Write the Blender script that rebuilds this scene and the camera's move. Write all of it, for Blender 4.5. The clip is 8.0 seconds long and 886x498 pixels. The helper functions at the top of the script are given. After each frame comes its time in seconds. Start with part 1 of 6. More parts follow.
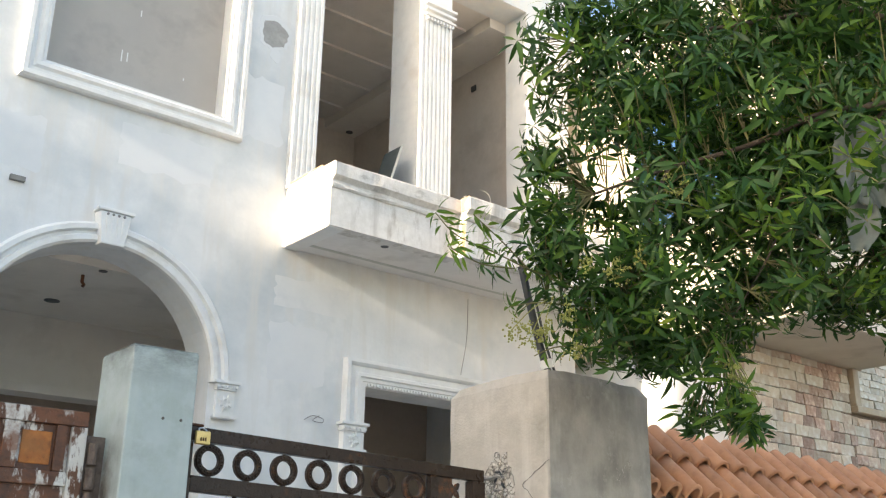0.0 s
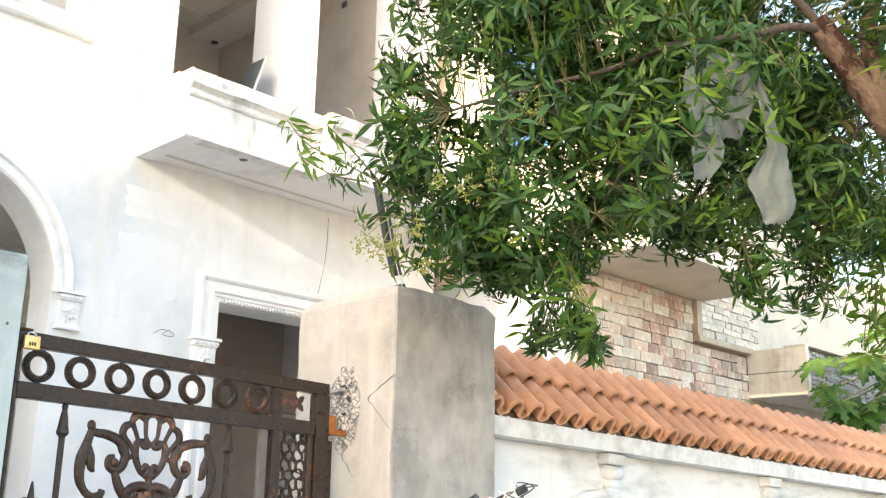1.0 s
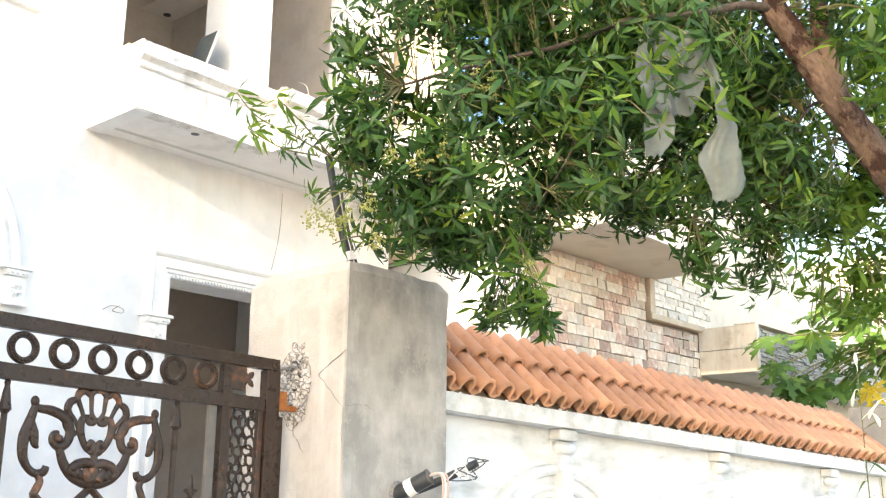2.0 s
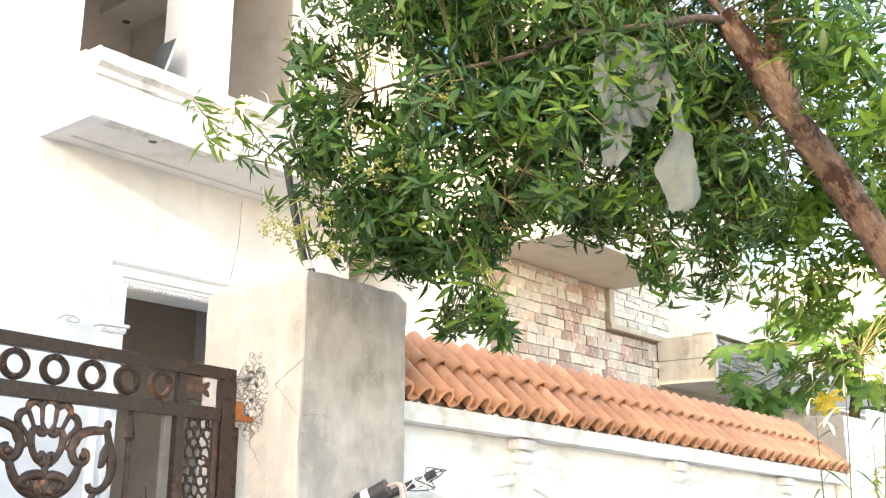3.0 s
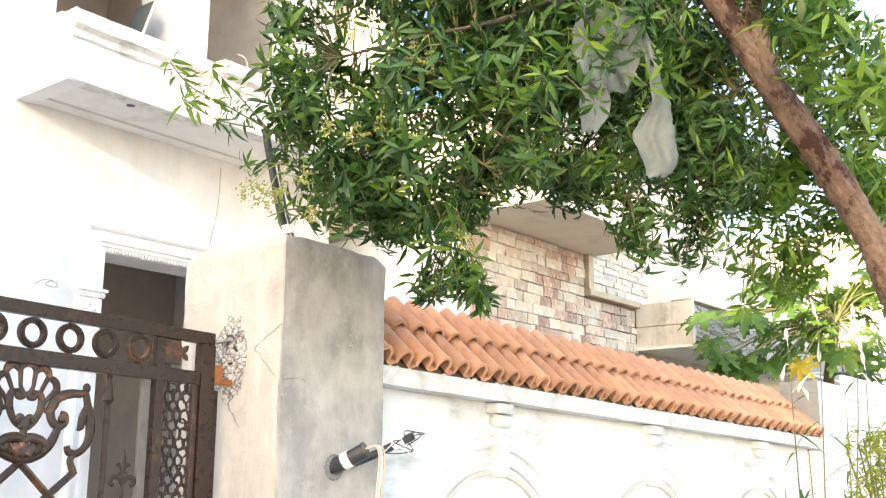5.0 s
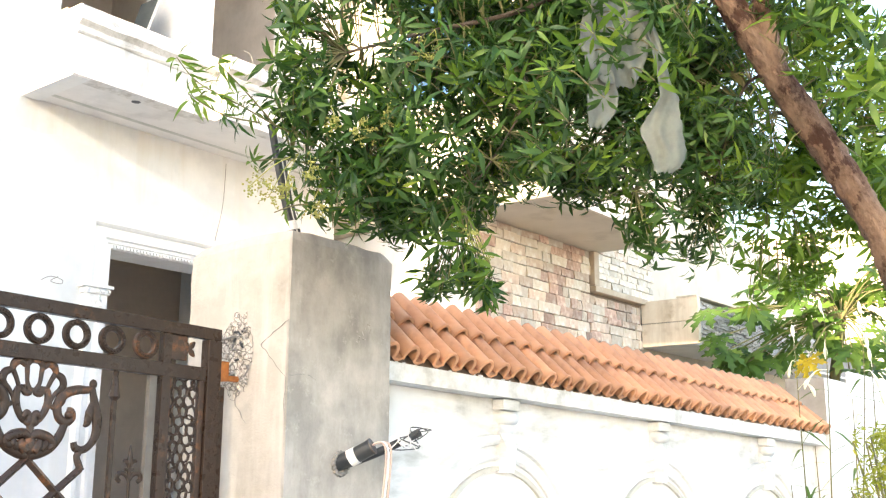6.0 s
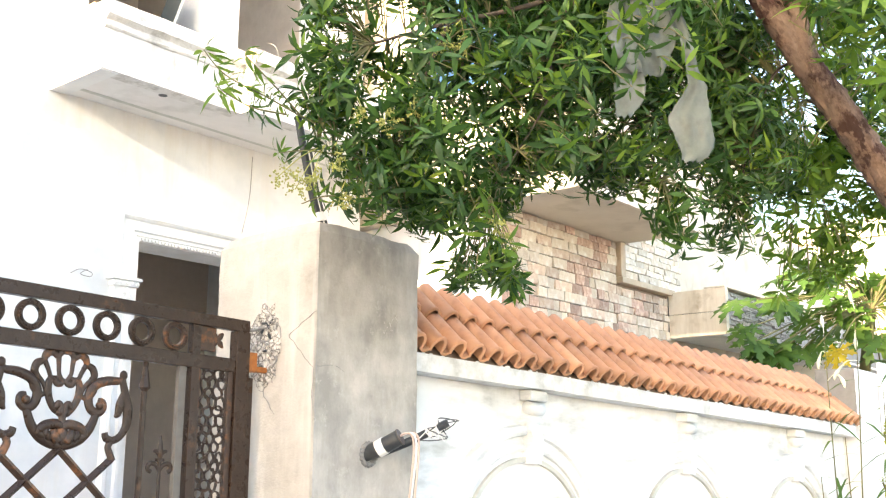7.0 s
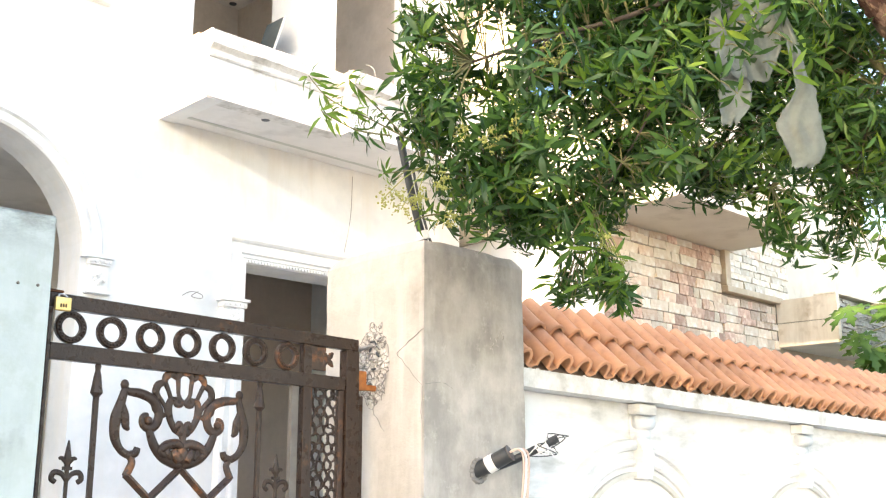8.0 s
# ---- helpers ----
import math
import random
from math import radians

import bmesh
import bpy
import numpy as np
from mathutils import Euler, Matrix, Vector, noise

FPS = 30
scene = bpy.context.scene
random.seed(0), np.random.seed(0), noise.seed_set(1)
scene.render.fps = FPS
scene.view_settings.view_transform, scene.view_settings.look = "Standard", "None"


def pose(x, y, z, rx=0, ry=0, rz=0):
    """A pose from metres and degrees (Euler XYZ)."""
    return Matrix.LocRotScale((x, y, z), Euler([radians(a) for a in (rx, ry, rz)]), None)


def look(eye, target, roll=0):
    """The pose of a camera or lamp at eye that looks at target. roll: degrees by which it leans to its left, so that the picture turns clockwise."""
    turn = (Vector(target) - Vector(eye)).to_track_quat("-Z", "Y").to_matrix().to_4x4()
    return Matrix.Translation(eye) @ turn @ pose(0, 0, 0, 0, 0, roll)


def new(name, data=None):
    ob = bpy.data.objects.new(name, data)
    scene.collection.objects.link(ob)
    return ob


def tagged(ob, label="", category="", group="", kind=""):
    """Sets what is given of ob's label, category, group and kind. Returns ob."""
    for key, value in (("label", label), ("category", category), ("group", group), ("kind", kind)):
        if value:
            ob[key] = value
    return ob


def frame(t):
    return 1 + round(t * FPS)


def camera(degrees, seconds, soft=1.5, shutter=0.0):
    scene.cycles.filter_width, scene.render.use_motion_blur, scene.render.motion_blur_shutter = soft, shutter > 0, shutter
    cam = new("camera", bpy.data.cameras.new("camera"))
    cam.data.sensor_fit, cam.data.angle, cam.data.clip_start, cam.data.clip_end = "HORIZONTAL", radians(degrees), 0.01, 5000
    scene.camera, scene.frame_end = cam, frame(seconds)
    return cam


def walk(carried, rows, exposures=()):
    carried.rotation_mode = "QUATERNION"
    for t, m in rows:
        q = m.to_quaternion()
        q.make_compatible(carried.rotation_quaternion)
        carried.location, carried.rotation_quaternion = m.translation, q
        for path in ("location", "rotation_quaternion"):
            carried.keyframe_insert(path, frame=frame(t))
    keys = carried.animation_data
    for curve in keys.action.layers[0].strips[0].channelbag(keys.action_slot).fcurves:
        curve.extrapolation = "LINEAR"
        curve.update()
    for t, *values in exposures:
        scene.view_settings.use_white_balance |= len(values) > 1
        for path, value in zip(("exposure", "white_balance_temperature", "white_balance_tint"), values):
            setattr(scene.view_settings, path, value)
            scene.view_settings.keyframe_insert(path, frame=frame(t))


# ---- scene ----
cam = camera(47.5, 8.0, soft=1.2)
PATH = [
    (0, (0.0731, 0.2934, 1.6076), (1.2565, 1.7692, 2.2570), 0.86),
    (0.2, (0.0978, 0.2887, 1.5959), (1.3440, 1.7260, 2.2134), 0.94),
    (0.5, (0.1280, 0.2830, 1.5815), (1.4431, 1.6781, 2.1509), 1.07),
    (1, (0.1648, 0.2812, 1.5714), (1.5661, 1.6123, 2.0858), 0.97),
    (1.5, (0.1829, 0.2875, 1.5658), (1.6161, 1.5915, 2.0616), 1.02),
    (1.7, (0.1885, 0.2830, 1.5647), (1.6356, 1.5785, 2.0415), 0.92),
    (2.8, (0.2080, 0.2670, 1.5607), (1.7102, 1.4901, 2.0582), 0.33),
    (3, (0.2108, 0.2648, 1.5602), (1.7199, 1.4804, 2.0549), 0.28),
    (3.5, (0.2132, 0.2586, 1.5571), (1.7418, 1.4591, 2.0285), 0.50),
    (4, (0.2161, 0.2545, 1.5533), (1.7582, 1.4449, 2.0058), 0.27),
    (4.5, (0.2214, 0.2543, 1.5511), (1.7748, 1.4362, 1.9869), 0.31),
    (5, (0.2087, 0.2499, 1.5485), (1.7529, 1.4454, 1.9796), 0.23),
    (5.2, (0.2095, 0.2537, 1.5478), (1.7472, 1.4584, 1.9770), 0.23),
    (6.3, (0.2138, 0.2727, 1.5447), (1.7551, 1.4746, 1.9688), 0.27),
    (6.5, (0.2144, 0.2752, 1.5442), (1.7522, 1.4835, 1.9629), 0.27),
    (7, (0.2117, 0.2770, 1.5408), (1.7237, 1.5202, 1.9511), 0.29),
    (7.5, (0.1986, 0.2813, 1.5465), (1.6566, 1.5829, 1.9708), 0.18),
    (8, (0.1777, 0.2989, 1.5522), (1.5588, 1.6785, 1.9875), -0.12),
]
walk(cam, [(t, look(eye, target, roll)) for t, eye, target, roll in PATH],
     exposures=[(0.0, 1.82, 6750, 10), (0.3, 2.07, 6830, 11), (0.6, 2.62, 6950, 12), (1.0, 2.66, 7000, 13), (1.5, 2.76, 7050, 13), (3.0, 2.95, 7100, 14), (8.0, 2.95, 7100, 14)])

# ---- world and sun ----
TO_SUN = Vector((-1.0, -0.045, 0.27)).normalized()
world = bpy.data.worlds.new("sky")
scene.world = world
world.use_nodes = True
wn = world.node_tree
sky = wn.nodes.new("ShaderNodeTexSky")
sky.sky_type = "NISHITA"
sky.sun_disc = False
sky.sun_elevation = math.asin(TO_SUN.z)
sky.sun_rotation = math.atan2(TO_SUN.x, TO_SUN.y)
sky.air_density, sky.dust_density = 1.0, 2.0
wn.links.new(sky.outputs[0], wn.nodes["Background"].inputs[0])
wn.nodes["Background"].inputs[1].default_value = 0.15
sun = new("sun", bpy.data.lights.new("sun", "SUN"))
sun.data.energy, sun.data.angle, sun.data.color = 3.0, radians(0.55), (1.0, 0.83, 0.63)
sun.matrix_world = look(TO_SUN * 60, (0, 0, 0))


# ---- materials ----
def ramp(nt, fac, stops):
    r = nt.nodes.new("ShaderNodeValToRGB")
    e = r.color_ramp.elements
    while len(e) < len(stops):
        e.new(0.5)
    for el, (p, c) in zip(e, stops):
        el.position, el.color = p, (*c, 1)
    nt.links.new(fac, r.inputs[0])
    return r.outputs[0]


def noise_tex(nt, vec, scale, detail=4.0, rough=0.6, stretch=None):
    if stretch:
        mp = nt.nodes.new("ShaderNodeMapping")
        mp.inputs["Scale"].default_value = stretch
        nt.links.new(vec, mp.inputs[0])
        vec = mp.outputs[0]
    n = nt.nodes.new("ShaderNodeTexNoise")
    n.inputs["Scale"].default_value, n.inputs["Detail"].default_value, n.inputs["Roughness"].default_value = scale, detail, rough
    nt.links.new(vec, n.inputs["Vector"])
    return n.outputs[0]


def mixcol(nt, fac, a, b, mode="MIX"):
    m = nt.nodes.new("ShaderNodeMix")
    m.data_type, m.blend_type = "RGBA", mode
    for sock, v in ((m.inputs[0], fac), (m.inputs[6], a), (m.inputs[7], b)):
        if isinstance(v, (int, float)):
            sock.default_value = v
        elif isinstance(v, tuple):
            sock.default_value = (*v, 1)
        else:
            nt.links.new(v, sock)
    return m.outputs[2]


def material(name, base, fine, stain=None, rough=0.7, metal=0.0, fine_scale=18.0, stain_scale=2.2, stain_at=(0.52, 0.68),
             bump=0.25, bump_scale=60.0, stretch=None, vary=0.0, streak=None, coarse_bump=0.0, mottle=None, gloss=0.5, along=None):
    """Base and fine colours mixed by a small noise; a stain of its own colour in larger patches; vary: by piece."""
    m = bpy.data.materials.new(name)
    m.use_nodes = True
    nt = m.node_tree
    b = nt.nodes["Principled BSDF"]
    co = nt.nodes.new("ShaderNodeTexCoord").outputs["Object"]
    if along:
        mp = nt.nodes.new("ShaderNodeMapping")
        mp.vector_type = "TEXTURE"
        mp.inputs["Rotation"].default_value = Vector(along).to_track_quat("Z", "Y").to_euler()
        mp.inputs["Scale"].default_value = (1.0, 1.0, 1.7)
        nt.links.new(co, mp.inputs[0])
        co = mp.outputs[0]
    col = ramp(nt, noise_tex(nt, co, fine_scale, 5.0), [(0.35, base), (0.7, fine)])
    if stain:
        f = ramp(nt, noise_tex(nt, co, stain_scale, 6.0, 0.62, stretch), [(stain_at[0], (0, 0, 0)), (stain_at[1], (1, 1, 1))])
        col = mixcol(nt, f, col, stain)
    if mottle:
        f = ramp(nt, noise_tex(nt, co, 8.5, 8.0, 0.7), [(0.47, (0, 0, 0)), (0.62, (0.85, 0.85, 0.85))])
        col = mixcol(nt, f, col, mottle)
    if streak:
        f = ramp(nt, noise_tex(nt, co, 1.0, 5.0, 0.6, (9.0, 9.0, 0.9)), [(0.5, (0, 0, 0)), (0.78, (1, 1, 1))])
        col = mixcol(nt, f, col, streak)
    if vary:
        rnd = nt.nodes.new("ShaderNodeObjectInfo").outputs["Random"]
        col = mixcol(nt, 1.0, col, ramp(nt, rnd, [(0.0, (1 - vary,) * 3), (1.0, (1 + vary * 0.6,) * 3)]), "MULTIPLY")
    nt.links.new(col, b.inputs["Base Color"])
    r = ramp(nt, noise_tex(nt, co, fine_scale * 0.7, 3.0), [(0.3, (rough - 0.08,) * 3), (0.7, (min(1.0, rough + 0.1),) * 3)])
    nt.links.new(r, b.inputs["Roughness"])
    b.inputs["Metallic"].default_value = metal
    b.inputs["Specular IOR Level"].default_value = gloss
    bp = nt.nodes.new("ShaderNodeBump")
    bp.inputs["Strength"].default_value, bp.inputs["Distance"].default_value = bump, 0.006
    nt.links.new(noise_tex(nt, co, bump_scale, 4.0), bp.inputs["Height"])
    last = bp
    if coarse_bump:
        b2 = nt.nodes.new("ShaderNodeBump")
        b2.inputs["Strength"].default_value, b2.inputs["Distance"].default_value = coarse_bump, 0.02
        nt.links.new(noise_tex(nt, co, 7.0, 4.0), b2.inputs["Height"])
        nt.links.new(bp.outputs[0], b2.inputs["Normal"])
        last = b2
    nt.links.new(last.outputs[0], b.inputs["Normal"])
    return m


def leaf_material(name, dark, mid, light, glow, thin=0.34):
    m = bpy.data.materials.new(name)
    m.use_nodes = True
    nt = m.node_tree
    b = nt.nodes["Principled BSDF"]
    isl = nt.nodes.new("ShaderNodeNewGeometry").outputs["Random Per Island"]
    rnd = nt.nodes.new("ShaderNodeObjectInfo").outputs["Random"]
    add = nt.nodes.new("ShaderNodeMath")
    add.operation = "ADD"
    nt.links.new(isl, add.inputs[0])
    nt.links.new(rnd, add.inputs[1])
    fr = nt.nodes.new("ShaderNodeMath")
    fr.operation = "FRACT"
    nt.links.new(add.outputs[0], fr.inputs[0])
    col = ramp(nt, fr.outputs[0], [(0.0, dark), (0.55, mid), (0.93, light), (1.0, glow)])
    co = nt.nodes.new("ShaderNodeTexCoord").outputs["Object"]
    col = mixcol(nt, ramp(nt, noise_tex(nt, co, 45.0), [(0.4, (0, 0, 0)), (0.75, (0.5, 0.5, 0.5))]), col, mid)
    nt.links.new(col, b.inputs["Base Color"])
    b.inputs["Roughness"].default_value = 0.42
    b.inputs["Specular IOR Level"].default_value = 0.36
    t = nt.nodes.new("ShaderNodeBsdfTranslucent")
    nt.links.new(mixcol(nt, 0.5, col, light), t.inputs["Color"])
    mix = nt.nodes.new("ShaderNodeMixShader")
    mix.inputs[0].default_value = thin
    nt.links.new(b.outputs[0], mix.inputs[1])
    nt.links.new(t.outputs[0], mix.inputs[2])
    nt.links.new(mix.outputs[0], nt.nodes["Material Output"].inputs[0])
    return m


plaster = material("painted_plaster", (0.80, 0.80, 0.79), (0.73, 0.738, 0.732), (0.575, 0.605, 0.615), 0.75, fine_scale=5.0, stain_scale=1.5,
                   stain_at=(0.45, 0.72), bump=0.2, bump_scale=35.0, streak=(0.70, 0.68, 0.64))
moulding = material("white_moulding", (0.82, 0.82, 0.80), (0.76, 0.76, 0.75), (0.66, 0.64, 0.60), 0.6, fine_scale=14.0, bump=0.15)
wall_paint = material("grimy_whitewash", (0.79, 0.80, 0.80), (0.73, 0.74, 0.74), (0.47, 0.48, 0.46), 0.85, fine_scale=7.0, stain_scale=4.2,
                      stain_at=(0.51, 0.70), bump=0.35, bump_scale=50.0, stretch=(0.5, 0.5, 1.6), streak=(0.69, 0.69, 0.655))
ledge_paint = material("dirty_ledge_paint", (0.79, 0.795, 0.785), (0.72, 0.725, 0.71), (0.50, 0.50, 0.47), 0.85, fine_scale=16.0, stain_scale=6.0,
                       stain_at=(0.50, 0.66), bump=0.5, bump_scale=60.0, mottle=(0.60, 0.60, 0.57), coarse_bump=0.3)
grime_and_shade = material("ledge_grime_and_shade", (0.52, 0.525, 0.48), (0.60, 0.60, 0.56), (0.45, 0.455, 0.41), 0.9, fine_scale=12.0, bump=0.2)
# Bare mortar, its tan pushed to orange by painted-in warm sun.
sun_tinted_mortar = material("bare_sun_tinted_mortar", (0.66, 0.45, 0.26), (0.55, 0.36, 0.20), (0.74, 0.60, 0.44), 0.9, fine_scale=18.0, stain_scale=9.0, bump=0.5)
warm_skim = material("warm_skim_patch", (0.80, 0.792, 0.778), (0.75, 0.748, 0.74), (0.67, 0.675, 0.68), 0.8, fine_scale=6.0, bump=0.2)
patch_paint = material("skim_patch", (0.755, 0.762, 0.762), (0.71, 0.72, 0.725), (0.76, 0.76, 0.755), 0.75, fine_scale=5.0, bump=0.15)
balcony_paint = material("weathered_balcony_paint", (0.78, 0.76, 0.73), (0.68, 0.66, 0.62), (0.38, 0.34, 0.29), 0.8, fine_scale=22.0,
                         stain_scale=6.0, stain_at=(0.57, 0.74), stretch=(1.2, 1.2, 0.4), bump=0.5, streak=(0.44, 0.415, 0.38), coarse_bump=0.2)
cornice_paint = material("dirty_cornice_paint", (0.76, 0.735, 0.70), (0.64, 0.62, 0.58), (0.30, 0.28, 0.245), 0.85, fine_scale=24.0,
                         stain_scale=7.0, stain_at=(0.56, 0.74), stretch=(0.8, 0.8, 2.0), bump=0.7, streak=(0.42, 0.40, 0.365), coarse_bump=0.4)
soffit_paint = material("grey_soffit", (0.82, 0.80, 0.775), (0.76, 0.74, 0.715), (0.62, 0.60, 0.57), 0.85, fine_scale=6.0, bump=0.3)
inner_paint = material("interior_paint", (0.76, 0.715, 0.655), (0.71, 0.665, 0.605), (0.64, 0.595, 0.535), 0.7, fine_scale=4.0, bump=0.1)
board_paint = material("grey_board", (0.46, 0.43, 0.39), (0.42, 0.39, 0.355), (0.37, 0.34, 0.31), 0.8, fine_scale=3.0, bump=0.1)
mortar_bed = material("brown_mortar", (0.30, 0.225, 0.17), (0.24, 0.175, 0.13), (0.36, 0.29, 0.23), 0.95, fine_scale=20.0, bump=0.5)
mortar = material("bare_mortar", (0.22, 0.21, 0.20), (0.30, 0.29, 0.27), (0.16, 0.155, 0.15), 0.95, fine_scale=30.0, bump=0.7)
bare_cement = material("bare_cement", (0.40, 0.395, 0.375), (0.33, 0.325, 0.31), (0.47, 0.46, 0.44), 0.95, fine_scale=22.0, stain_scale=9.0, bump=0.6)
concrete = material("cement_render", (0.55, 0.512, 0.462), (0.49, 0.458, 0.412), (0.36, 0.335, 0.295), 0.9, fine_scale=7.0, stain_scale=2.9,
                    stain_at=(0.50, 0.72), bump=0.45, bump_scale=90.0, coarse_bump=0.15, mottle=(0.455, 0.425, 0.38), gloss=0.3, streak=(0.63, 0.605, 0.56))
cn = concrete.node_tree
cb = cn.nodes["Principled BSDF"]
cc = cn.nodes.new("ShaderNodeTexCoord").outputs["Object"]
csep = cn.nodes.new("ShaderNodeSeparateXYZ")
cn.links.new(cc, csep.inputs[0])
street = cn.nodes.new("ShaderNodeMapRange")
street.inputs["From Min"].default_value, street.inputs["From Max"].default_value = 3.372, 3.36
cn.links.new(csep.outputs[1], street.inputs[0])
# Darkens only the street face: real blotches plus that side's shade, in colour.
blot_and_shade = ramp(cn, noise_tex(cn, cc, 4.2, 7.0, 0.62, (1.0, 1.0, 0.7)), [(0.36, (0.10, 0.10, 0.10)), (0.50, (0.46, 0.46, 0.46)), (0.64, (0.92, 0.92, 0.92))])
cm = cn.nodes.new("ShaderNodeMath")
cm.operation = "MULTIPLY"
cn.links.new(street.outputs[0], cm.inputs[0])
cn.links.new(blot_and_shade, cm.inputs[1])
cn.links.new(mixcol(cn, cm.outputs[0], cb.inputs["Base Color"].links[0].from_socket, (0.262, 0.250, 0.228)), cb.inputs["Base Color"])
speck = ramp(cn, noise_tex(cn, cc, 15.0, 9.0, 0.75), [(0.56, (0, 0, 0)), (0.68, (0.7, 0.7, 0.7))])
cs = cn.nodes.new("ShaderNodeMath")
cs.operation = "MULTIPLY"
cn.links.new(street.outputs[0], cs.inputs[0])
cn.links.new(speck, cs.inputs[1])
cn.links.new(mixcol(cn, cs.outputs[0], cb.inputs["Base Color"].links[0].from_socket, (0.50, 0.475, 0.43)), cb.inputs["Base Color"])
rubble = material("broken_concrete", (0.60, 0.565, 0.515), (0.47, 0.44, 0.395), (0.68, 0.65, 0.60), 0.95, fine_scale=38.0, stain_scale=16.0, bump=1.0, bump_scale=70.0, coarse_bump=0.8)
# crevices between the lumps of aggregate, their shade painted as dark cell edges
rn = rubble.node_tree
rb = rn.nodes["Principled BSDF"]
rc = rn.nodes.new("ShaderNodeTexCoord").outputs["Object"]
warp = mixcol(rn, 0.025, rc, rn.nodes.new("ShaderNodeTexNoise").outputs["Color"], "ADD")
cell = rn.nodes.new("ShaderNodeTexVoronoi")
cell.feature = "DISTANCE_TO_EDGE"
cell.inputs["Scale"].default_value = 42.0
rn.links.new(warp, cell.inputs["Vector"])
rn.links.new(mixcol(rn, ramp(rn, cell.outputs["Distance"], [(0.02, (0.88, 0.88, 0.88)), (0.13, (0, 0, 0))]), rb.inputs["Base Color"].links[0].from_socket, (0.13, 0.115, 0.10)), rb.inputs["Base Color"])
post_paint = material("pale_green_paint", (0.43, 0.49, 0.485), (0.375, 0.435, 0.43), (0.25, 0.275, 0.265), 0.5, fine_scale=10.0, stain_scale=4.0,
                      stain_at=(0.56, 0.72), bump=0.12, streak=(0.47, 0.53, 0.50), mottle=(0.36, 0.415, 0.39))
pn = post_paint.node_tree
pb = pn.nodes["Principled BSDF"]
pc = pn.nodes.new("ShaderNodeTexCoord").outputs["Object"]
sep = pn.nodes.new("ShaderNodeSeparateXYZ")
pn.links.new(pc, sep.inputs[0])
high = pn.nodes.new("ShaderNodeMapRange")
high.inputs["From Min"].default_value, high.inputs["From Max"].default_value = 2.25, 2.39
pn.links.new(sep.outputs[2], high.inputs[0])
dirt = ramp(pn, noise_tex(pn, pc, 7.0, 7.0, 0.7, (1.0, 1.0, 2.2)), [(0.34, (0, 0, 0)), (0.60, (1, 1, 1))])
dm = pn.nodes.new("ShaderNodeMath")
dm.operation = "MULTIPLY"
pn.links.new(high.outputs[0], dm.inputs[0])
pn.links.new(dirt, dm.inputs[1])
pn.links.new(mixcol(pn, dm.outputs[0], pb.inputs["Base Color"].links[0].from_socket, (0.15, 0.16, 0.15)), pb.inputs["Base Color"])
near = pn.nodes.new("ShaderNodeVectorMath")
near.operation = "SUBTRACT"
pn.links.new(pc, near.inputs[0])
near.inputs[1].default_value = (1.336, 3.66, 1.90)
squash = pn.nodes.new("ShaderNodeVectorMath")
squash.operation = "MULTIPLY"
pn.links.new(near.outputs[0], squash.inputs[0])
squash.inputs[1].default_value = (6.0, 7.0, 3.2)
far = pn.nodes.new("ShaderNodeVectorMath")
far.operation = "LENGTH"
pn.links.new(squash.outputs[0], far.inputs[0])
stain_mix = pn.nodes.new("ShaderNodeMath")
stain_mix.operation = "MULTIPLY_ADD"
pn.links.new(noise_tex(pn, pc, 14.0, 6.0, 0.7), stain_mix.inputs[0])
stain_mix.inputs[1].default_value = 0.9
pn.links.new(far.outputs["Value"], stain_mix.inputs[2])
pn.links.new(mixcol(pn, ramp(pn, stain_mix.outputs[0], [(0.55, (0.9, 0.9, 0.9)), (1.0, (0, 0, 0))]), pb.inputs["Base Color"].links[0].from_socket, (0.10, 0.055, 0.032)), pb.inputs["Base Color"])
iron = material("black_painted_iron", (0.030, 0.017, 0.011), (0.046, 0.027, 0.018), (0.120, 0.052, 0.022), 0.30, metal=0.0, fine_scale=35.0,
                stain_scale=15.0, stain_at=(0.62, 0.76), bump=0.45, bump_scale=110.0, gloss=0.34, coarse_bump=0.12)
iron_rusty = material("rusting_iron", (0.036, 0.021, 0.014), (0.062, 0.034, 0.021), (0.26, 0.098, 0.030), 0.42, metal=0.0, fine_scale=30.0,
                      stain_scale=22.0, stain_at=(0.52, 0.72), bump=0.6, bump_scale=110.0, gloss=0.5)
rust = material("rusted_iron", (0.17, 0.062, 0.022), (0.085, 0.036, 0.018), (0.032, 0.022, 0.018), 0.85, metal=0.2, fine_scale=40.0,
                stain_scale=12.0, bump=0.7, bump_scale=120.0)
bare_steel = material("dull_grey_steel", (0.15, 0.135, 0.12), (0.12, 0.105, 0.09), (0.07, 0.05, 0.04), 0.5, metal=0.2, fine_scale=25.0, bump=0.2)
peeling = material("peeling_gate_paint", (0.060, 0.026, 0.015), (0.125, 0.050, 0.023), (0.60, 0.575, 0.53), 0.5, fine_scale=24.0, stain_scale=7.0,
                   stain_at=(0.53, 0.575), stretch=(1.8, 1.8, 0.7), bump=0.8, mottle=(0.17, 0.062, 0.024))
white_peel = material("flaking_white_paint", (0.62, 0.60, 0.56), (0.55, 0.53, 0.49), (0.11, 0.048, 0.024), 0.6, fine_scale=20.0, stain_scale=8.0,
                      stain_at=(0.53, 0.57), stretch=(1.8, 1.8, 0.7), bump=0.8)
hinge_metal = material("weathered_hinge", (0.15, 0.115, 0.095), (0.10, 0.075, 0.06), (0.055, 0.035, 0.028), 0.7, fine_scale=40.0, stain_scale=14.0, bump=0.8)
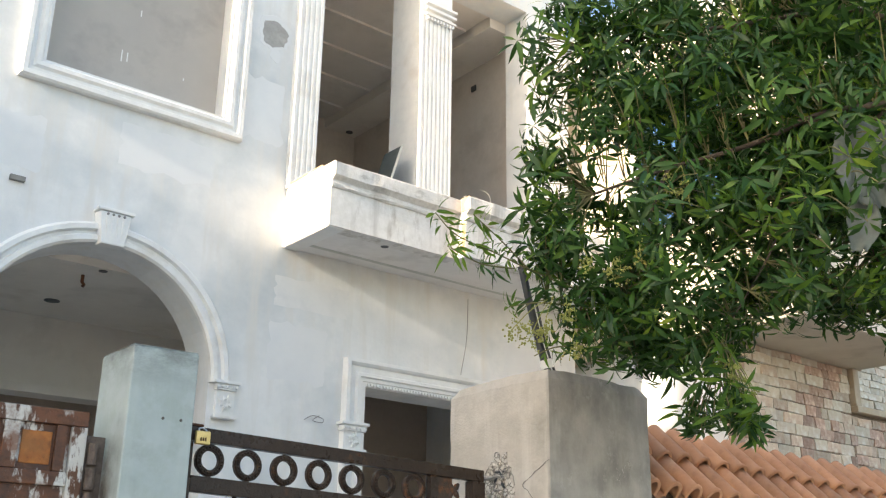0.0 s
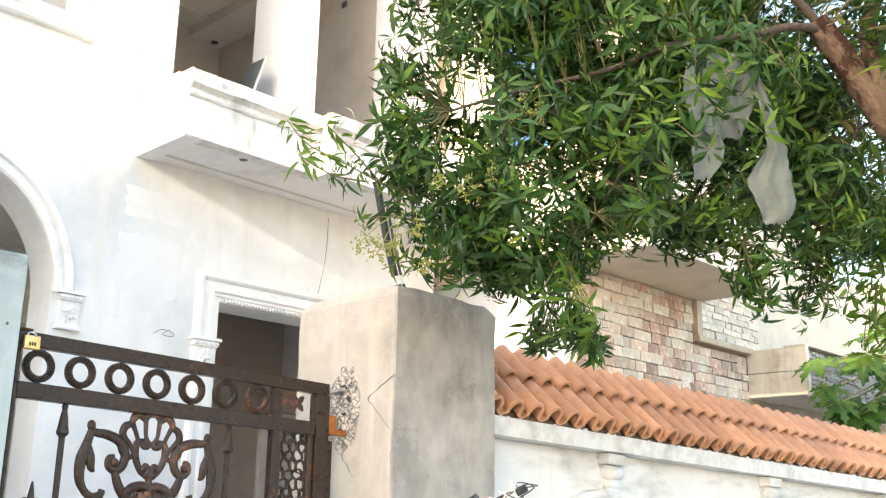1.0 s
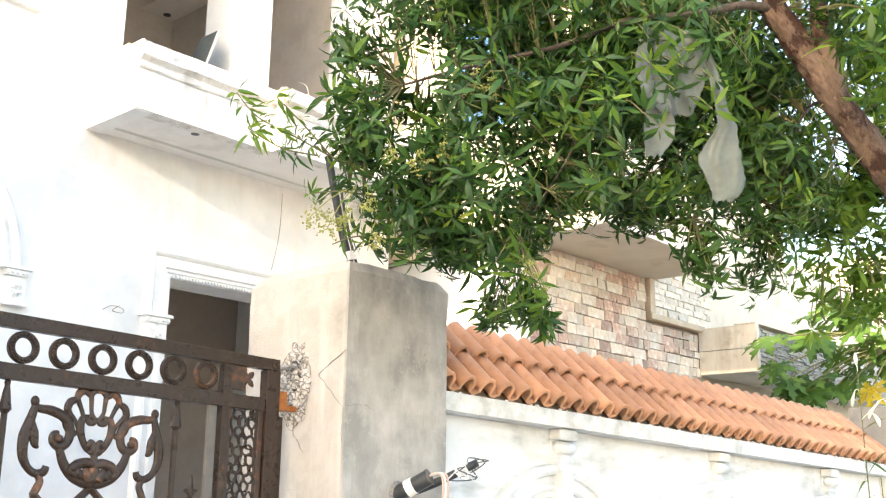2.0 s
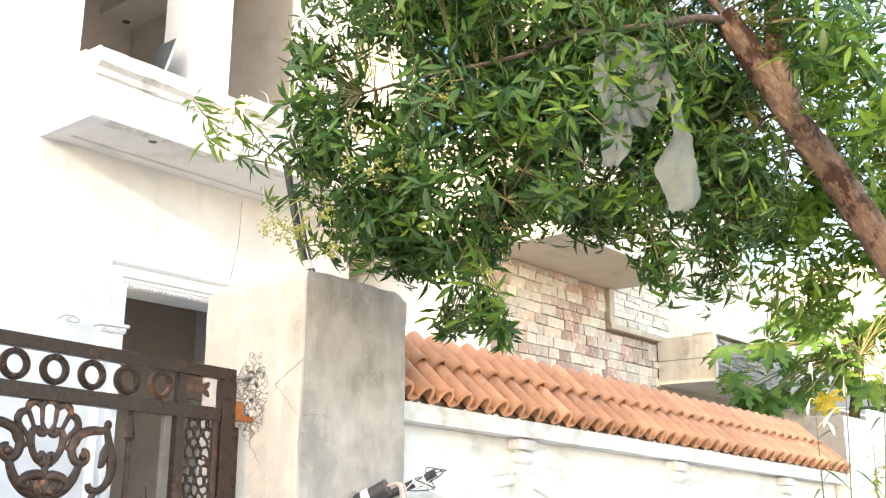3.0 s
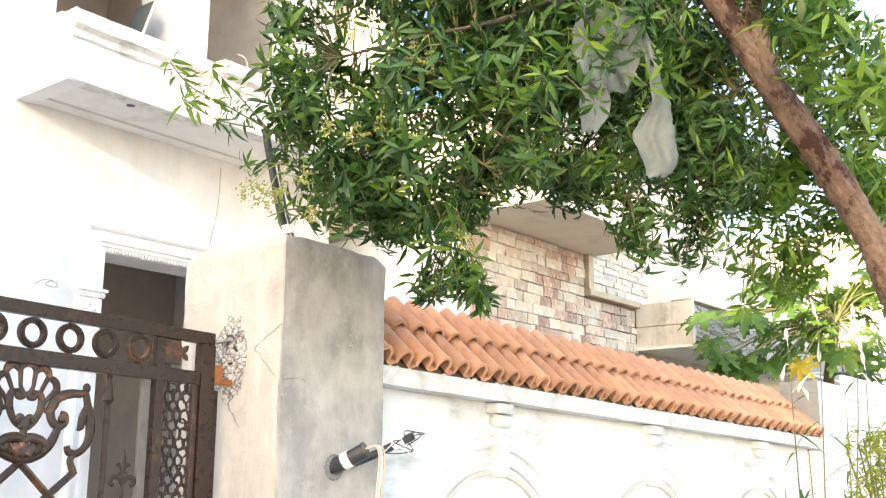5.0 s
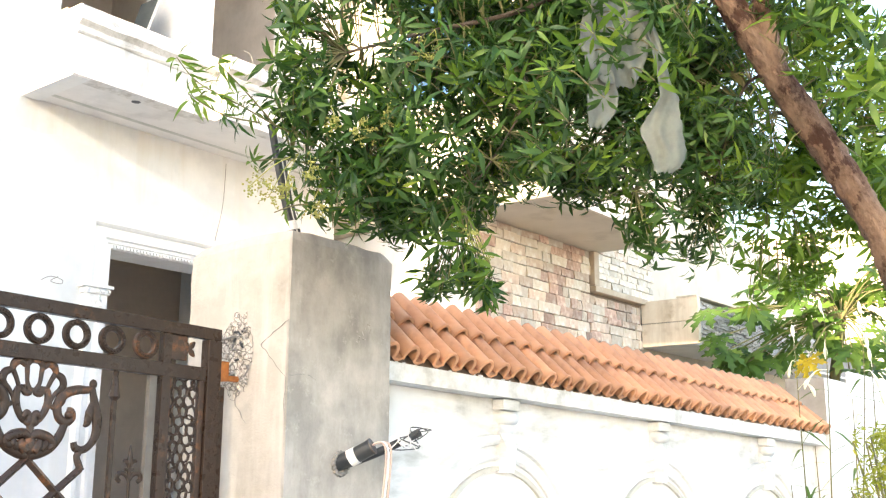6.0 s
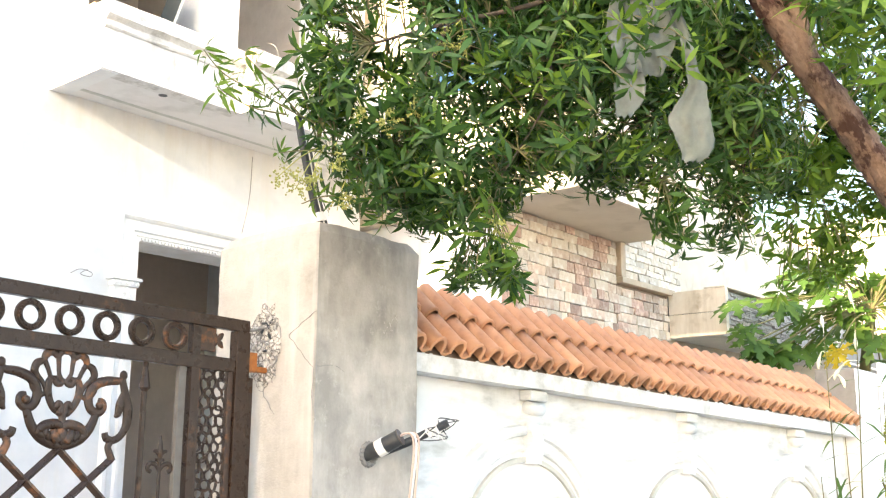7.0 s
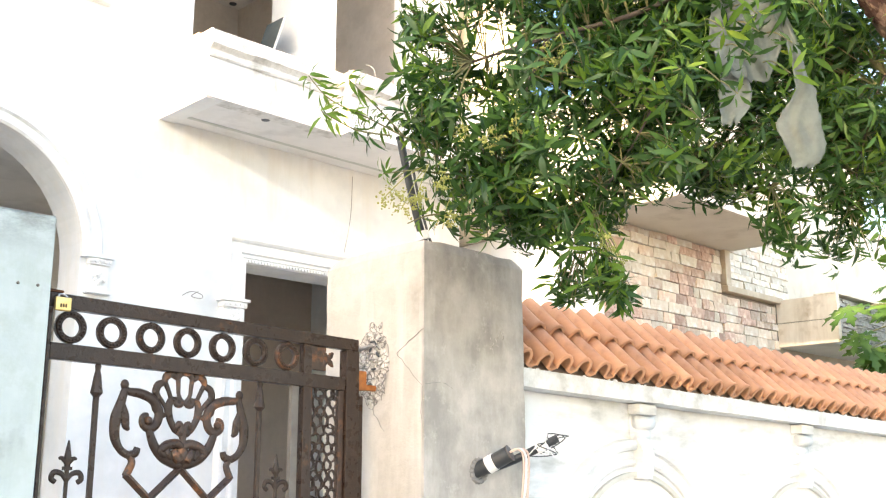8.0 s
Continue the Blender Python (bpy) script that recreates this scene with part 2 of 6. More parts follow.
orange_panel = material("orange_rust_panel", (0.44, 0.16, 0.032), (0.30, 0.09, 0.02), (0.13, 0.05, 0.02), 0.6, fine_scale=26.0, stain_scale=11.0, stain_at=(0.50, 0.66), bump=0.7, mottle=(0.30, 0.12, 0.03))
brass = material("brass", (0.76, 0.53, 0.23), (0.64, 0.44, 0.17), (0.45, 0.30, 0.10), 0.35, metal=0.9, fine_scale=60.0, bump=0.1)
steel = material("bright_steel", (0.62, 0.62, 0.62), (0.55, 0.55, 0.55), None, 0.3, metal=1.0, bump=0.05)
terracotta = material("terracotta", (0.66, 0.355, 0.205), (0.57, 0.285, 0.155), (0.43, 0.22, 0.135), 0.75, fine_scale=14.0, stain_scale=5.0,
                      stain_at=(0.56, 0.78), bump=0.3, vary=0.22)
stone = material("split_stone", (0.76, 0.60, 0.46), (0.64, 0.47, 0.35), (0.84, 0.74, 0.62), 0.85, fine_scale=16.0, stain_scale=11.0, bump=0.9, vary=0.34, coarse_bump=0.9)
stone_pale = material("pale_split_stone", (0.80, 0.70, 0.57), (0.72, 0.60, 0.46), (0.86, 0.79, 0.69), 0.85, fine_scale=16.0, stain_scale=11.0, bump=0.9, vary=0.2, coarse_bump=0.9)
stone_rose = material("rose_split_stone", (0.63, 0.43, 0.33), (0.50, 0.32, 0.24), (0.78, 0.62, 0.50), 0.85, fine_scale=16.0, stain_scale=11.0, bump=0.9, vary=0.3, coarse_bump=0.9)
cream_stone = material("cream_stone_slab", (0.80, 0.72, 0.60), (0.72, 0.62, 0.49), (0.47, 0.37, 0.25), 0.6, fine_scale=9.0, stain_scale=5.0, stain_at=(0.54, 0.72), bump=0.2, streak=(0.56, 0.47, 0.35))
# Darker copy of the cream stone: shade on sill and jamb painted in.
shaded_cream_stone = material("shaded_cream_stone_trim", (0.60, 0.47, 0.33), (0.52, 0.40, 0.28), (0.68, 0.57, 0.43), 0.7, fine_scale=9.0, stain_scale=4.0, bump=0.2)
slate = material("grey_ledge_stone", (0.70, 0.68, 0.66), (0.46, 0.445, 0.43), (0.82, 0.80, 0.78), 0.7, fine_scale=20.0, stain_scale=14.0, bump=0.6, vary=0.5)
cream_paint = material("cream_paint", (0.72, 0.64, 0.52), (0.66, 0.58, 0.46), (0.55, 0.47, 0.36), 0.8, fine_scale=4.0, bump=0.15)
grey_cement = material("grey_cement", (0.28, 0.275, 0.26), (0.23, 0.225, 0.215), (0.17, 0.165, 0.16), 0.95, fine_scale=12.0, bump=0.4)
bark = material("bark", (0.160, 0.105, 0.076), (0.080, 0.049, 0.034), (0.042, 0.017, 0.011), 0.9, fine_scale=60.0, stain_scale=11.0, stain_at=(0.50, 0.54),
                bump=1.0, bump_scale=85.0, coarse_bump=1.0, mottle=(0.190, 0.132, 0.098), along=(-0.49, 0.27, 0.83))
limb_bark = material("limb_bark", (0.105, 0.080, 0.062), (0.070, 0.052, 0.040), (0.035, 0.022, 0.016), 0.9, fine_scale=40.0, stain_scale=14.0, bump=0.9, bump_scale=90.0)
twig_bark = material("green_twig", (0.16, 0.17, 0.06), (0.13, 0.10, 0.05), None, 0.7, bump=0.2)
leaf = leaf_material("leaf", (0.015, 0.044, 0.010), (0.032, 0.088, 0.016), (0.074, 0.162, 0.027), (0.14, 0.235, 0.036), 0.26)
# Fresh leaves; also worn by sunlit and backlit ones, that brightness painted in.
leaf_young_lit = leaf_material("young_and_sunlit_leaf", (0.055, 0.135, 0.015), (0.11, 0.21, 0.024), (0.19, 0.31, 0.034), (0.30, 0.39, 0.052), 0.46)
papaya_leaf = leaf_material("lobed_leaf", (0.044, 0.110, 0.022), (0.080, 0.165, 0.030), (0.135, 0.230, 0.038), (0.22, 0.30, 0.055), 0.44)
yellow_leaf = leaf_material("yellow_leaf", (0.30, 0.22, 0.012), (0.38, 0.29, 0.016), (0.45, 0.35, 0.03), (0.45, 0.37, 0.05))
shrub_leaf = leaf_material("shrub_leaf", (0.15, 0.19, 0.015), (0.24, 0.28, 0.02), (0.34, 0.36, 0.03), (0.44, 0.43, 0.05), 0.4)
pale_bud = material("pale_bud", (0.74, 0.76, 0.62), (0.66, 0.70, 0.50), None, 0.6, fine_scale=40.0, bump=0.05)
bud = material("flower_bud", (0.36, 0.36, 0.09), (0.24, 0.27, 0.06), (0.50, 0.42, 0.13), 0.6, fine_scale=60.0, bump=0.1)
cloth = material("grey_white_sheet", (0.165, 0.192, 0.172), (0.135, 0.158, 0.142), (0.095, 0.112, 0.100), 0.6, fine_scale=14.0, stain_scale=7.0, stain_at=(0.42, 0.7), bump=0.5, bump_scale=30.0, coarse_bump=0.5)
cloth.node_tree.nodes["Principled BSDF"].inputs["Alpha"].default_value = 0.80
black_pipe = material("black_plastic", (0.028, 0.032, 0.036), (0.045, 0.050, 0.054), (0.10, 0.105, 0.105), 0.45, fine_scale=30.0, stain_at=(0.62, 0.8), bump=0.1)
white_pipe = material("white_plastic", (0.78, 0.78, 0.76), (0.72, 0.72, 0.70), None, 0.45, bump=0.05)
pink_wire = material("pale_wire", (0.62, 0.46, 0.38), (0.55, 0.40, 0.33), None, 0.5, bump=0.05)
upper_paint = material("upper_room_paint", (0.61, 0.555, 0.50), (0.565, 0.51, 0.455), (0.50, 0.45, 0.40), 0.8, bump=0.1)
dark_glass = material("dark_board", (0.06, 0.075, 0.075), (0.08, 0.095, 0.095), (0.13, 0.14, 0.14), 0.6, fine_scale=6.0, bump=0.05)
dark_void = material("room_paint", (0.52, 0.44, 0.365), (0.48, 0.405, 0.335), (0.43, 0.36, 0.295), 0.8, bump=0.1)
paving = material("pale_concrete_paving", (0.56, 0.55, 0.53), (0.50, 0.49, 0.47), (0.42, 0.41, 0.39), 0.9, fine_scale=14.0, stain_scale=1.2, bump=0.3)
asphalt = material("concrete_road", (0.28, 0.272, 0.258), (0.24, 0.232, 0.22), (0.33, 0.318, 0.30), 0.95, fine_scale=40.0, stain_scale=0.6, bump=0.5)
earth = material("dusty_ground", (0.25, 0.24, 0.225), (0.21, 0.20, 0.188), (0.29, 0.278, 0.26), 0.95, fine_scale=6.0, stain_scale=0.5, bump=0.5)
window_glass = bpy.data.materials.new("blue_window_glass")
window_glass.use_nodes = True
wg = window_glass.node_tree.nodes["Principled BSDF"]
wg.inputs["Base Color"].default_value, wg.inputs["Roughness"].default_value, wg.inputs["Metallic"].default_value = (0.10, 0.24, 0.50, 1), 0.08, 0.4


# ---- building helpers ----
def link(name, bm, mat, parent=None, label="", smooth=False, bevel=0.0):
    me = bpy.data.meshes.new(name)
    bmesh.ops.recalc_face_normals(bm, faces=bm.faces)
    if smooth:
        for f in bm.faces:
            f.smooth = True
    bm.to_mesh(me)
    bm.free()
    me.materials.append(mat)
    ob = new(name, me)
    if parent:
        ob.parent = parent
    if label:
        ob["label"] = label
    if bevel:
        md = ob.modifiers.new("edge", "BEVEL")
        md.width, md.segments, md.limit_method = bevel, 2, "ANGLE"
    return ob


def part(name, bm, mat, parent, label="", smooth=False, bevel=0.0):
    return link(name, bm, mat, parent, label, smooth, bevel)


def thing(name, label, category, group="", kind="", at=(0, 0, 0), rot=(0, 0, 0)):
    ob = new(name)
    ob.empty_display_size = 0.1
    ob.matrix_basis = pose(*at, *rot)
    return tagged(ob, label, category, group, kind)


def box(bm, x0, x1, y0, y1, z0, z1):
    v = [bm.verts.new((x, y, z)) for z in (z0, z1) for y in (y0, y1) for x in (x0, x1)]
    for a in ((0, 1, 3, 2), (4, 5, 7, 6), (0, 1, 5, 4), (2, 3, 7, 6), (0, 2, 6, 4), (1, 3, 7, 5)):
        bm.faces.new([v[i] for i in a])
    return v


def boxes(*lots):
    bm = bmesh.new()
    for b in lots:
        box(bm, *b)
    return bm


def ribbon(bm, sections, close=True, cap=True):
    """Skin a row of equal rings of points."""
    rings = [[bm.verts.new(p) for p in s] for s in sections]
    n = len(rings[0])
    for a, b in zip(rings, rings[1:]):
        for i in range(n if close else n - 1):
            bm.faces.new((a[i], a[(i + 1) % n], b[(i + 1) % n], b[i]))
    if cap and close:
        bm.faces.new(rings[0])
        bm.faces.new(rings[-1])
    return rings


def tube(bm, pts, radii, n=8, flat=1.0):
    """A round bar through points; flat squeezes it along y."""
    pts = [Vector(p) for p in pts]
    radii = radii if isinstance(radii, (list, tuple)) else [radii] * len(pts)
    secs = []
    side = None
    for i, p in enumerate(pts):
        d = (pts[min(i + 1, len(pts) - 1)] - pts[max(i - 1, 0)]).normalized()
        if side is None:
            ref = Vector((0, 1, 0)) if abs(d.y) < 0.9 else Vector((1, 0, 0))
            side = d.cross(ref).normalized()
        side = (side - d * side.dot(d)).normalized()
        up = d.cross(side)
        ring = []
        for k in range(n):
            a = 2 * math.pi * k / n
            o = (side * math.cos(a) + up * math.sin(a)) * radii[i]
            if flat != 1.0:
                o.y *= flat
            ring.append(p + o)
        secs.append(ring)
    ribbon(bm, secs)


def smooth_line(pts, steps=5):
    """Catmull-Rom through points."""
    pts = [Vector(p) for p in pts]
    out = []
    for i in range(len(pts) - 1):
        p0, p1, p2, p3 = pts[max(i - 1, 0)], pts[i], pts[i + 1], pts[min(i + 2, len(pts) - 1)]
        for k in range(steps):
            t = k / steps
            out.append(0.5 * ((2 * p1) + (p2 - p0) * t + (2 * p0 - 5 * p1 + 4 * p2 - p3) * t * t + (3 * p1 - p0 - 3 * p2 + p3) * t ** 3))
    out.append(pts[-1])
    return out


def rough_box(bm, x0, x1, y0, y1, z0, z1, cuts=6, amp=0.004, seed=0.0):
    """A box with a finely divided, slightly wavy skin."""
    start = len(bm.verts)
    b2 = bmesh.new()
    box(b2, x0, x1, y0, y1, z0, z1)
    bmesh.ops.subdivide_edges(b2, edges=b2.edges[:], cuts=cuts, use_grid_fill=True)
    for v in b2.verts:
        v.co += noise.noise_vector(v.co * 4.0 + Vector((seed, seed, 0))) * amp + noise.noise_vector(v.co * 14.0) * amp * 0.5
    me = bpy.data.meshes.new("tmp")
    b2.to_mesh(me)
    b2.free()
    bm.from_mesh(me)
    bpy.data.meshes.remove(me)


# ---- ground ----
bm = boxes((-400, 400, -400, 400, -0.4, -0.02))
tagged(link("ground", bm, earth), "dusty bare ground reaching to the horizon", "ground", kind="structure")
bm = boxes((-60, 60, -7.5, 0.9, -0.3, 0.0))
tagged(link("road", bm, asphalt), "worn dusty concrete street surface", "road", kind="structure")
bm = boxes((-60, 60, 0.9, 3.4, -0.3, 0.10))
tagged(link("pavement", bm, earth), "dusty raised earth verge along the boundary wall", "pavement", kind="structure")

bm = boxes((-2.0, 6.7, 4.35, 6.355, -0.3, 0.11))
tagged(link("courtyard_paving", bm, paving), "pale concrete courtyard paving between gate and house", "pavement", kind="structure")

# ---- the house front ----
FY, FT = 6.36, 0.30
ARCH_X, ARCH_Z, ARCH_R = 2.205, 2.905, 0.772
house = thing("house", "white painted two-storey house with an arched porch and unglazed openings", "house")


def grid_wall(bm, xs, zs, hole, y0, y1):
    """A wall of one skin on a grid of breaks; hole(x, z) tells the open cells."""
    vd = {}

    def v(i, y, j):
        if (i, y, j) not in vd:
            vd[(i, y, j)] = bm.verts.new((xs[i], y, zs[j]))
        return vd[(i, y, j)]

    full = [[not hole((xs[i] + xs[i + 1]) / 2, (zs[j] + zs[j + 1]) / 2) for j in range(len(zs) - 1)] for i in range(len(xs) - 1)]

    def solid(i, j):
        return 0 <= i < len(xs) - 1 and 0 <= j < len(zs) - 1 and full[i][j]

    for i in range(len(xs) - 1):
        for j in range(len(zs) - 1):
            if not full[i][j]:
                continue
            for y in (y0, y1):
                bm.faces.new((v(i, y, j), v(i + 1, y, j), v(i + 1, y, j + 1), v(i, y, j + 1)))
            for (di, dj), (p, q) in {(-1, 0): ((i, j), (i, j + 1)), (1, 0): ((i + 1, j), (i + 1, j + 1)), (0, -1): ((i, j), (i + 1, j)), (0, 1): ((i, j + 1), (i + 1, j + 1))}.items():
                if not solid(i + di, j + dj):
                    bm.faces.new((v(p[0], y0, p[1]), v(q[0], y0, q[1]), v(q[0], y1, q[1]), v(p[0], y1, p[1])))


H_TOP, H_R = 7.4, 6.45
DOOR = (4.212, 5.45, 3.04)
AL, AR, AT = ARCH_X - ARCH_R, ARCH_X + ARCH_R, ARCH_Z + ARCH_R + 0.06
# The second opening (x -1.7 to 1.0) is unseen, added to light the porch.
OPEN = ((AL, AR, 0, AT), (-1.7, 1.0, 0, ARCH_Z), (DOOR[0], DOOR[1], 0.4, DOOR[2]), (1.648, 2.90, 4.80, 6.35), (3.668, 5.92, 4.05, 6.9))
bm = bmesh.new()
grid_wall(bm, sorted({-2.0, -1.7, 1.0, AL, AR, DOOR[0], DOOR[1], 1.648, 2.90, 3.668, 5.92, H_R}), sorted({0, 0.4, ARCH_Z, AT, DOOR[2], 4.05, 4.80, 6.35, 6.9, H_TOP}),
          lambda x, z: any(x0 < x < x1 and z0 < z < z1 for x0, x1, z0, z1 in OPEN), FY, FY + FT)
steps = 28
arc = [(ARCH_X + ARCH_R * math.cos(math.pi * i / steps), ARCH_Z + ARCH_R * math.sin(math.pi * i / steps)) for i in range(steps + 1)]
lo = [[bm.verts.new((x, y, z)) for x, z in arc] for y in (FY, FY + FT)]
hi = [[bm.verts.new((x, y, AT)) for x, z in arc] for y in (FY, FY + FT)]
for i in range(steps):
    for k in (0, 1):
        bm.faces.new((lo[k][i], lo[k][i + 1], hi[k][i + 1], hi[k][i]))
    bm.faces.new((lo[0][i], lo[0][i + 1], lo[1][i + 1], lo[1][i]))
bmesh.ops.remove_doubles(bm, verts=bm.verts, dist=0.0005)
part("front_wall", bm, plaster, house, "white plaster wall with patchy grey repairs")
for b9 in ((6.2, H_R, FY + FT, 11.0, 0, H_TOP), (-2.0, -1.8, FY + FT, 11.0, 0, H_TOP), (-2.0, H_R, 11.0, 11.2, 0, H_TOP)):
    part("outer_wall", boxes(b9), plaster, house)
bm = boxes((-2.1, H_R + 0.1, FY - 0.12, 11.3, H_TOP, H_TOP + 0.25))
part("roof", bm, plaster, house)
# porch and rooms behind the openings
bm = boxes((-1.8, 6.2, FY + FT, 11.0, 3.62, 4.0))
part("porch_ceiling", bm, inner_paint, house, "beige painted ceiling with recessed lamp holes")
bm = boxes((-1.8, 6.2, FY + FT, 11.0, 6.92, 7.2))
part("upper_ceiling", bm, inner_paint, house, "brown-grey ceiling with shallow tray steps")
for k in range(5):
    y = 7.0 + k * 0.55
    bm = boxes((3.0, 5.70, y, y + 0.10, 6.895, 6.924))
    part("ceiling_batten", bm, inner_paint, house)
bm = boxes((5.72, 6.198, FY + FT, 11.0, 6.80, 6.918))
part("ceiling_cove", bm, inner_paint, house)
for b9 in ((-1.8, 1.2, 8.2, 8.4, 0.4, 3.62), (1.2, 3.9, 8.2, 8.4, 3.015, 3.62), (3.9, 4.1, FY + FT, 11.0, 0.4, 3.62)):
    part("porch_wall", boxes(b9), inner_paint, house)
bm = boxes((1.15, 3.9, 8.13, 8.198, 3.01, 3.075))
part("porch_lintel", bm, inner_paint, house)
for b9 in ((4.1, 6.2, 8.15, 8.35, 0.4, 3.62), (-1.8, 3.9, 9.4, 9.6, 0.4, 3.62)):
    part("room_wall", boxes(b9), dark_void, house)
for b9 in ((-1.8, 6.14, 9.6, 9.8, 4.0, 6.92), (6.14, 6.198, FY + FT, 9.6, 4.0, 6.8)):
    part("room_wall", boxes(b9), upper_paint, house)
bm = boxes((-2.0, H_R, FY + FT, 11.0, 0.0, 0.4))
part("floor_slab", bm, inner_paint, house)
part("ceiling_beam", boxes((4.1, 6.2, 7.55, 7.72, 3.47, 3.618)), inner_paint, house)
# downlight holes and a hook on the porch ceiling
for x, y, z, r in ((2.308, 7.684, 3.629, 0.058), (2.32, 6.72, 3.629, 0.03), (5.2, 7.4, 3.629, 0.05)):
    bm = bmesh.new()
    bmesh.ops.create_cone(bm, cap_ends=True, segments=18, radius1=r, radius2=r * 0.92, depth=0.01, matrix=Matrix.Translation((x, y, z - 0.008)))
    part("downlight", bm, black_pipe, house, "dark recessed downlight ring")
bm = bmesh.new()
tube(bm, [(2.25, 6.90, 3.62), (2.25, 6.90, 3.57), (2.265, 6.90, 3.555), (2.255, 6.90, 3.54)], 0.012, 6)
part("ceiling_hook", bm, rust, house, "rusty hanging hook")
bm = bmesh.new()
bmesh.ops.create_cone(bm, cap_ends=True, segments=16, radius1=0.042, radius2=0.042, depth=0.01, matrix=Matrix.Translation((6.0, 9.5, 6.798)))
part("downlight", bm, black_pipe, house, "dark recessed downlight ring")
bm = boxes((6.128, 6.146, 7.35, 7.42, 6.54, 6.60))
part("socket_hole", bm, black_pipe, house)

# window recess with a filled board and a stepped frame
frame_prof = [(0, 0), (0, 0.15), (0.03, 0.15), (0.03, 0.135), (0.055, 0.115), (0.055, 0.09), (0.035, 0.075), (0.035, 0.055), (0.06, 0.04), (0.06, 0.012), (0.045, 0)]
bm = bmesh.new()
loop = [((1.648, 4.80), (-1, -1)), ((2.90, 4.80), (1, -1)), ((2.90, 6.35), (1, 1)), ((1.648, 6.35), (-1, 1))]
secs = [[(x + sx * w2, FY - o, z + sz * w2) for o, w in frame_prof for w2 in (0.15 - w,)] for (x, z), (sx, sz) in loop]
ribbon(bm, secs + secs[:1], cap=False)
win = part("window", bm, moulding, house, "tall window opening with a stepped white frame, closed by a grey board")
bm = boxes((1.648, 2.90, FY + 0.13, FY + 0.17, 4.785, 6.35))
part("board", bm, board_paint, win, "flat grey board with thin scratches")
for x, z, h in ((2.27, 5.44, 0.05), (2.17, 5.05, 0.09), (2.21, 5.06, 0.07), (2.63, 5.06, 0.02)):
    part("scratch", boxes((x, x + 0.008, FY + 0.127, FY + 0.131, z, z + h)), white_pipe, win)

# arch moulding, keystone and capitals
bm = bmesh.new()
band = [(0, 0.0), (0.030, 0.0), (0.045, 0.015), (0.045, 0.045), (0.028, 0.055), (0.028, 0.075), (0.055, 0.085), (0.055, 0.115), (0.03, 0.135), (0, 0.135)]
ribbon(bm, [[(ARCH_X + (ARCH_R + w) * math.cos(a), FY - o, ARCH_Z + (ARCH_R + w) * math.sin(a)) for o, w in band]
            for a in [math.pi * k / 48 for k in range(49)]])
arch = part("arch_moulding", bm, moulding, house, "raised white band round the arch")
bm = bmesh.new()
kx, kz = ARCH_X - 0.002, 3.66
ribbon(bm, [[(kx - wb, y, kz), (kx + wb, y, kz), (kx + wt, y, kz + 0.215), (kx - wt, y, kz + 0.215)] for y, wb, wt in ((FY, 0.085, 0.112), (FY - 0.085, 0.075, 0.102))])
key = part("keystone", bm, moulding, arch, bevel=0.008)
part("keystone_cap", boxes((kx - 0.122, kx + 0.122, FY - 0.095, FY, kz + 0.217, kz + 0.240)), moulding, arch, bevel=0.006)
for k in range(4):
    x = kx - 0.054 + k * 0.036
    bm = bmesh.new()
    tube(bm, [(x, FY - 0.083, kz + 0.18), (x * 0.9 + kx * 0.1, FY - 0.083, kz + 0.05)], [0.012, 0.006], 6)
    part("flute", bm, moulding, arch)
    bm = bmesh.new()
    bmesh.ops.create_icosphere(bm, subdivisions=1, radius=0.010, matrix=Matrix.Translation((x, FY - 0.088, kz + 0.198)))
    part("bead", bm, grey_cement, arch)


def capital(x0, x1, z_top, height, parent, lift=0.0):
    """A flat carved block: ledge with beads, a four-petal field and a lower ledge."""
    cap = part("capital", boxes((x0, x1, FY - 0.06 - lift, FY, z_top - 0.022, z_top)), moulding, parent, "carved white plaster capital", bevel=0.004)
    w = x1 - x0
    part("necking", boxes((x0 + 0.02, x1 - 0.02, FY - 0.045 - lift, FY, z_top - 0.062, z_top - 0.024)), moulding, cap)
    for k in range(5):
        bm = bmesh.new()
        bmesh.ops.create_icosphere(bm, subdivisions=1, radius=0.013, matrix=Matrix.Translation((x0 + 0.03 + (w - 0.06) * k / 4, FY - 0.05 - lift, z_top - 0.043)))
        part("bead", bm, moulding, cap)
    part("field", boxes((x0 + 0.03, x1 - 0.03, FY - 0.030 - lift, FY, z_top - height + 0.02, z_top - 0.064)), moulding, cap)
    cx, cz = (x0 + x1) / 2, z_top - 0.064 - (height - 0.084) / 2
    for k in range(8):
        a = math.pi / 4 * k + 0.39
        r = 0.052 if k % 2 else 0.04
        bm = bmesh.new()
        tube(bm, [(cx + 0.008 * math.cos(a), FY - 0.034 - lift, cz + 0.008 * math.sin(a)), (cx + r * 0.6 * math.cos(a), FY - 0.040 - lift, cz + r * 0.6 * math.sin(a)),
                  (cx + r * math.cos(a), FY - 0.032 - lift, cz + r * 1.3 * math.sin(a))], [0.006, 0.012, 0.003], 6)
        part("petal", bm, moulding, cap)
    part("foot_ledge", boxes((x0 + 0.012, x1 - 0.012, FY - 0.05 - lift, FY, z_top - height, z_top - height + 0.018)), moulding, cap, bevel=0.003)
    return cap


capital(3.0, 3.19, 2.925, 0.25, arch)
capital(2 * ARCH_X - 3.19, 2 * ARCH_X - 3.0, 2.925, 0.25, arch)

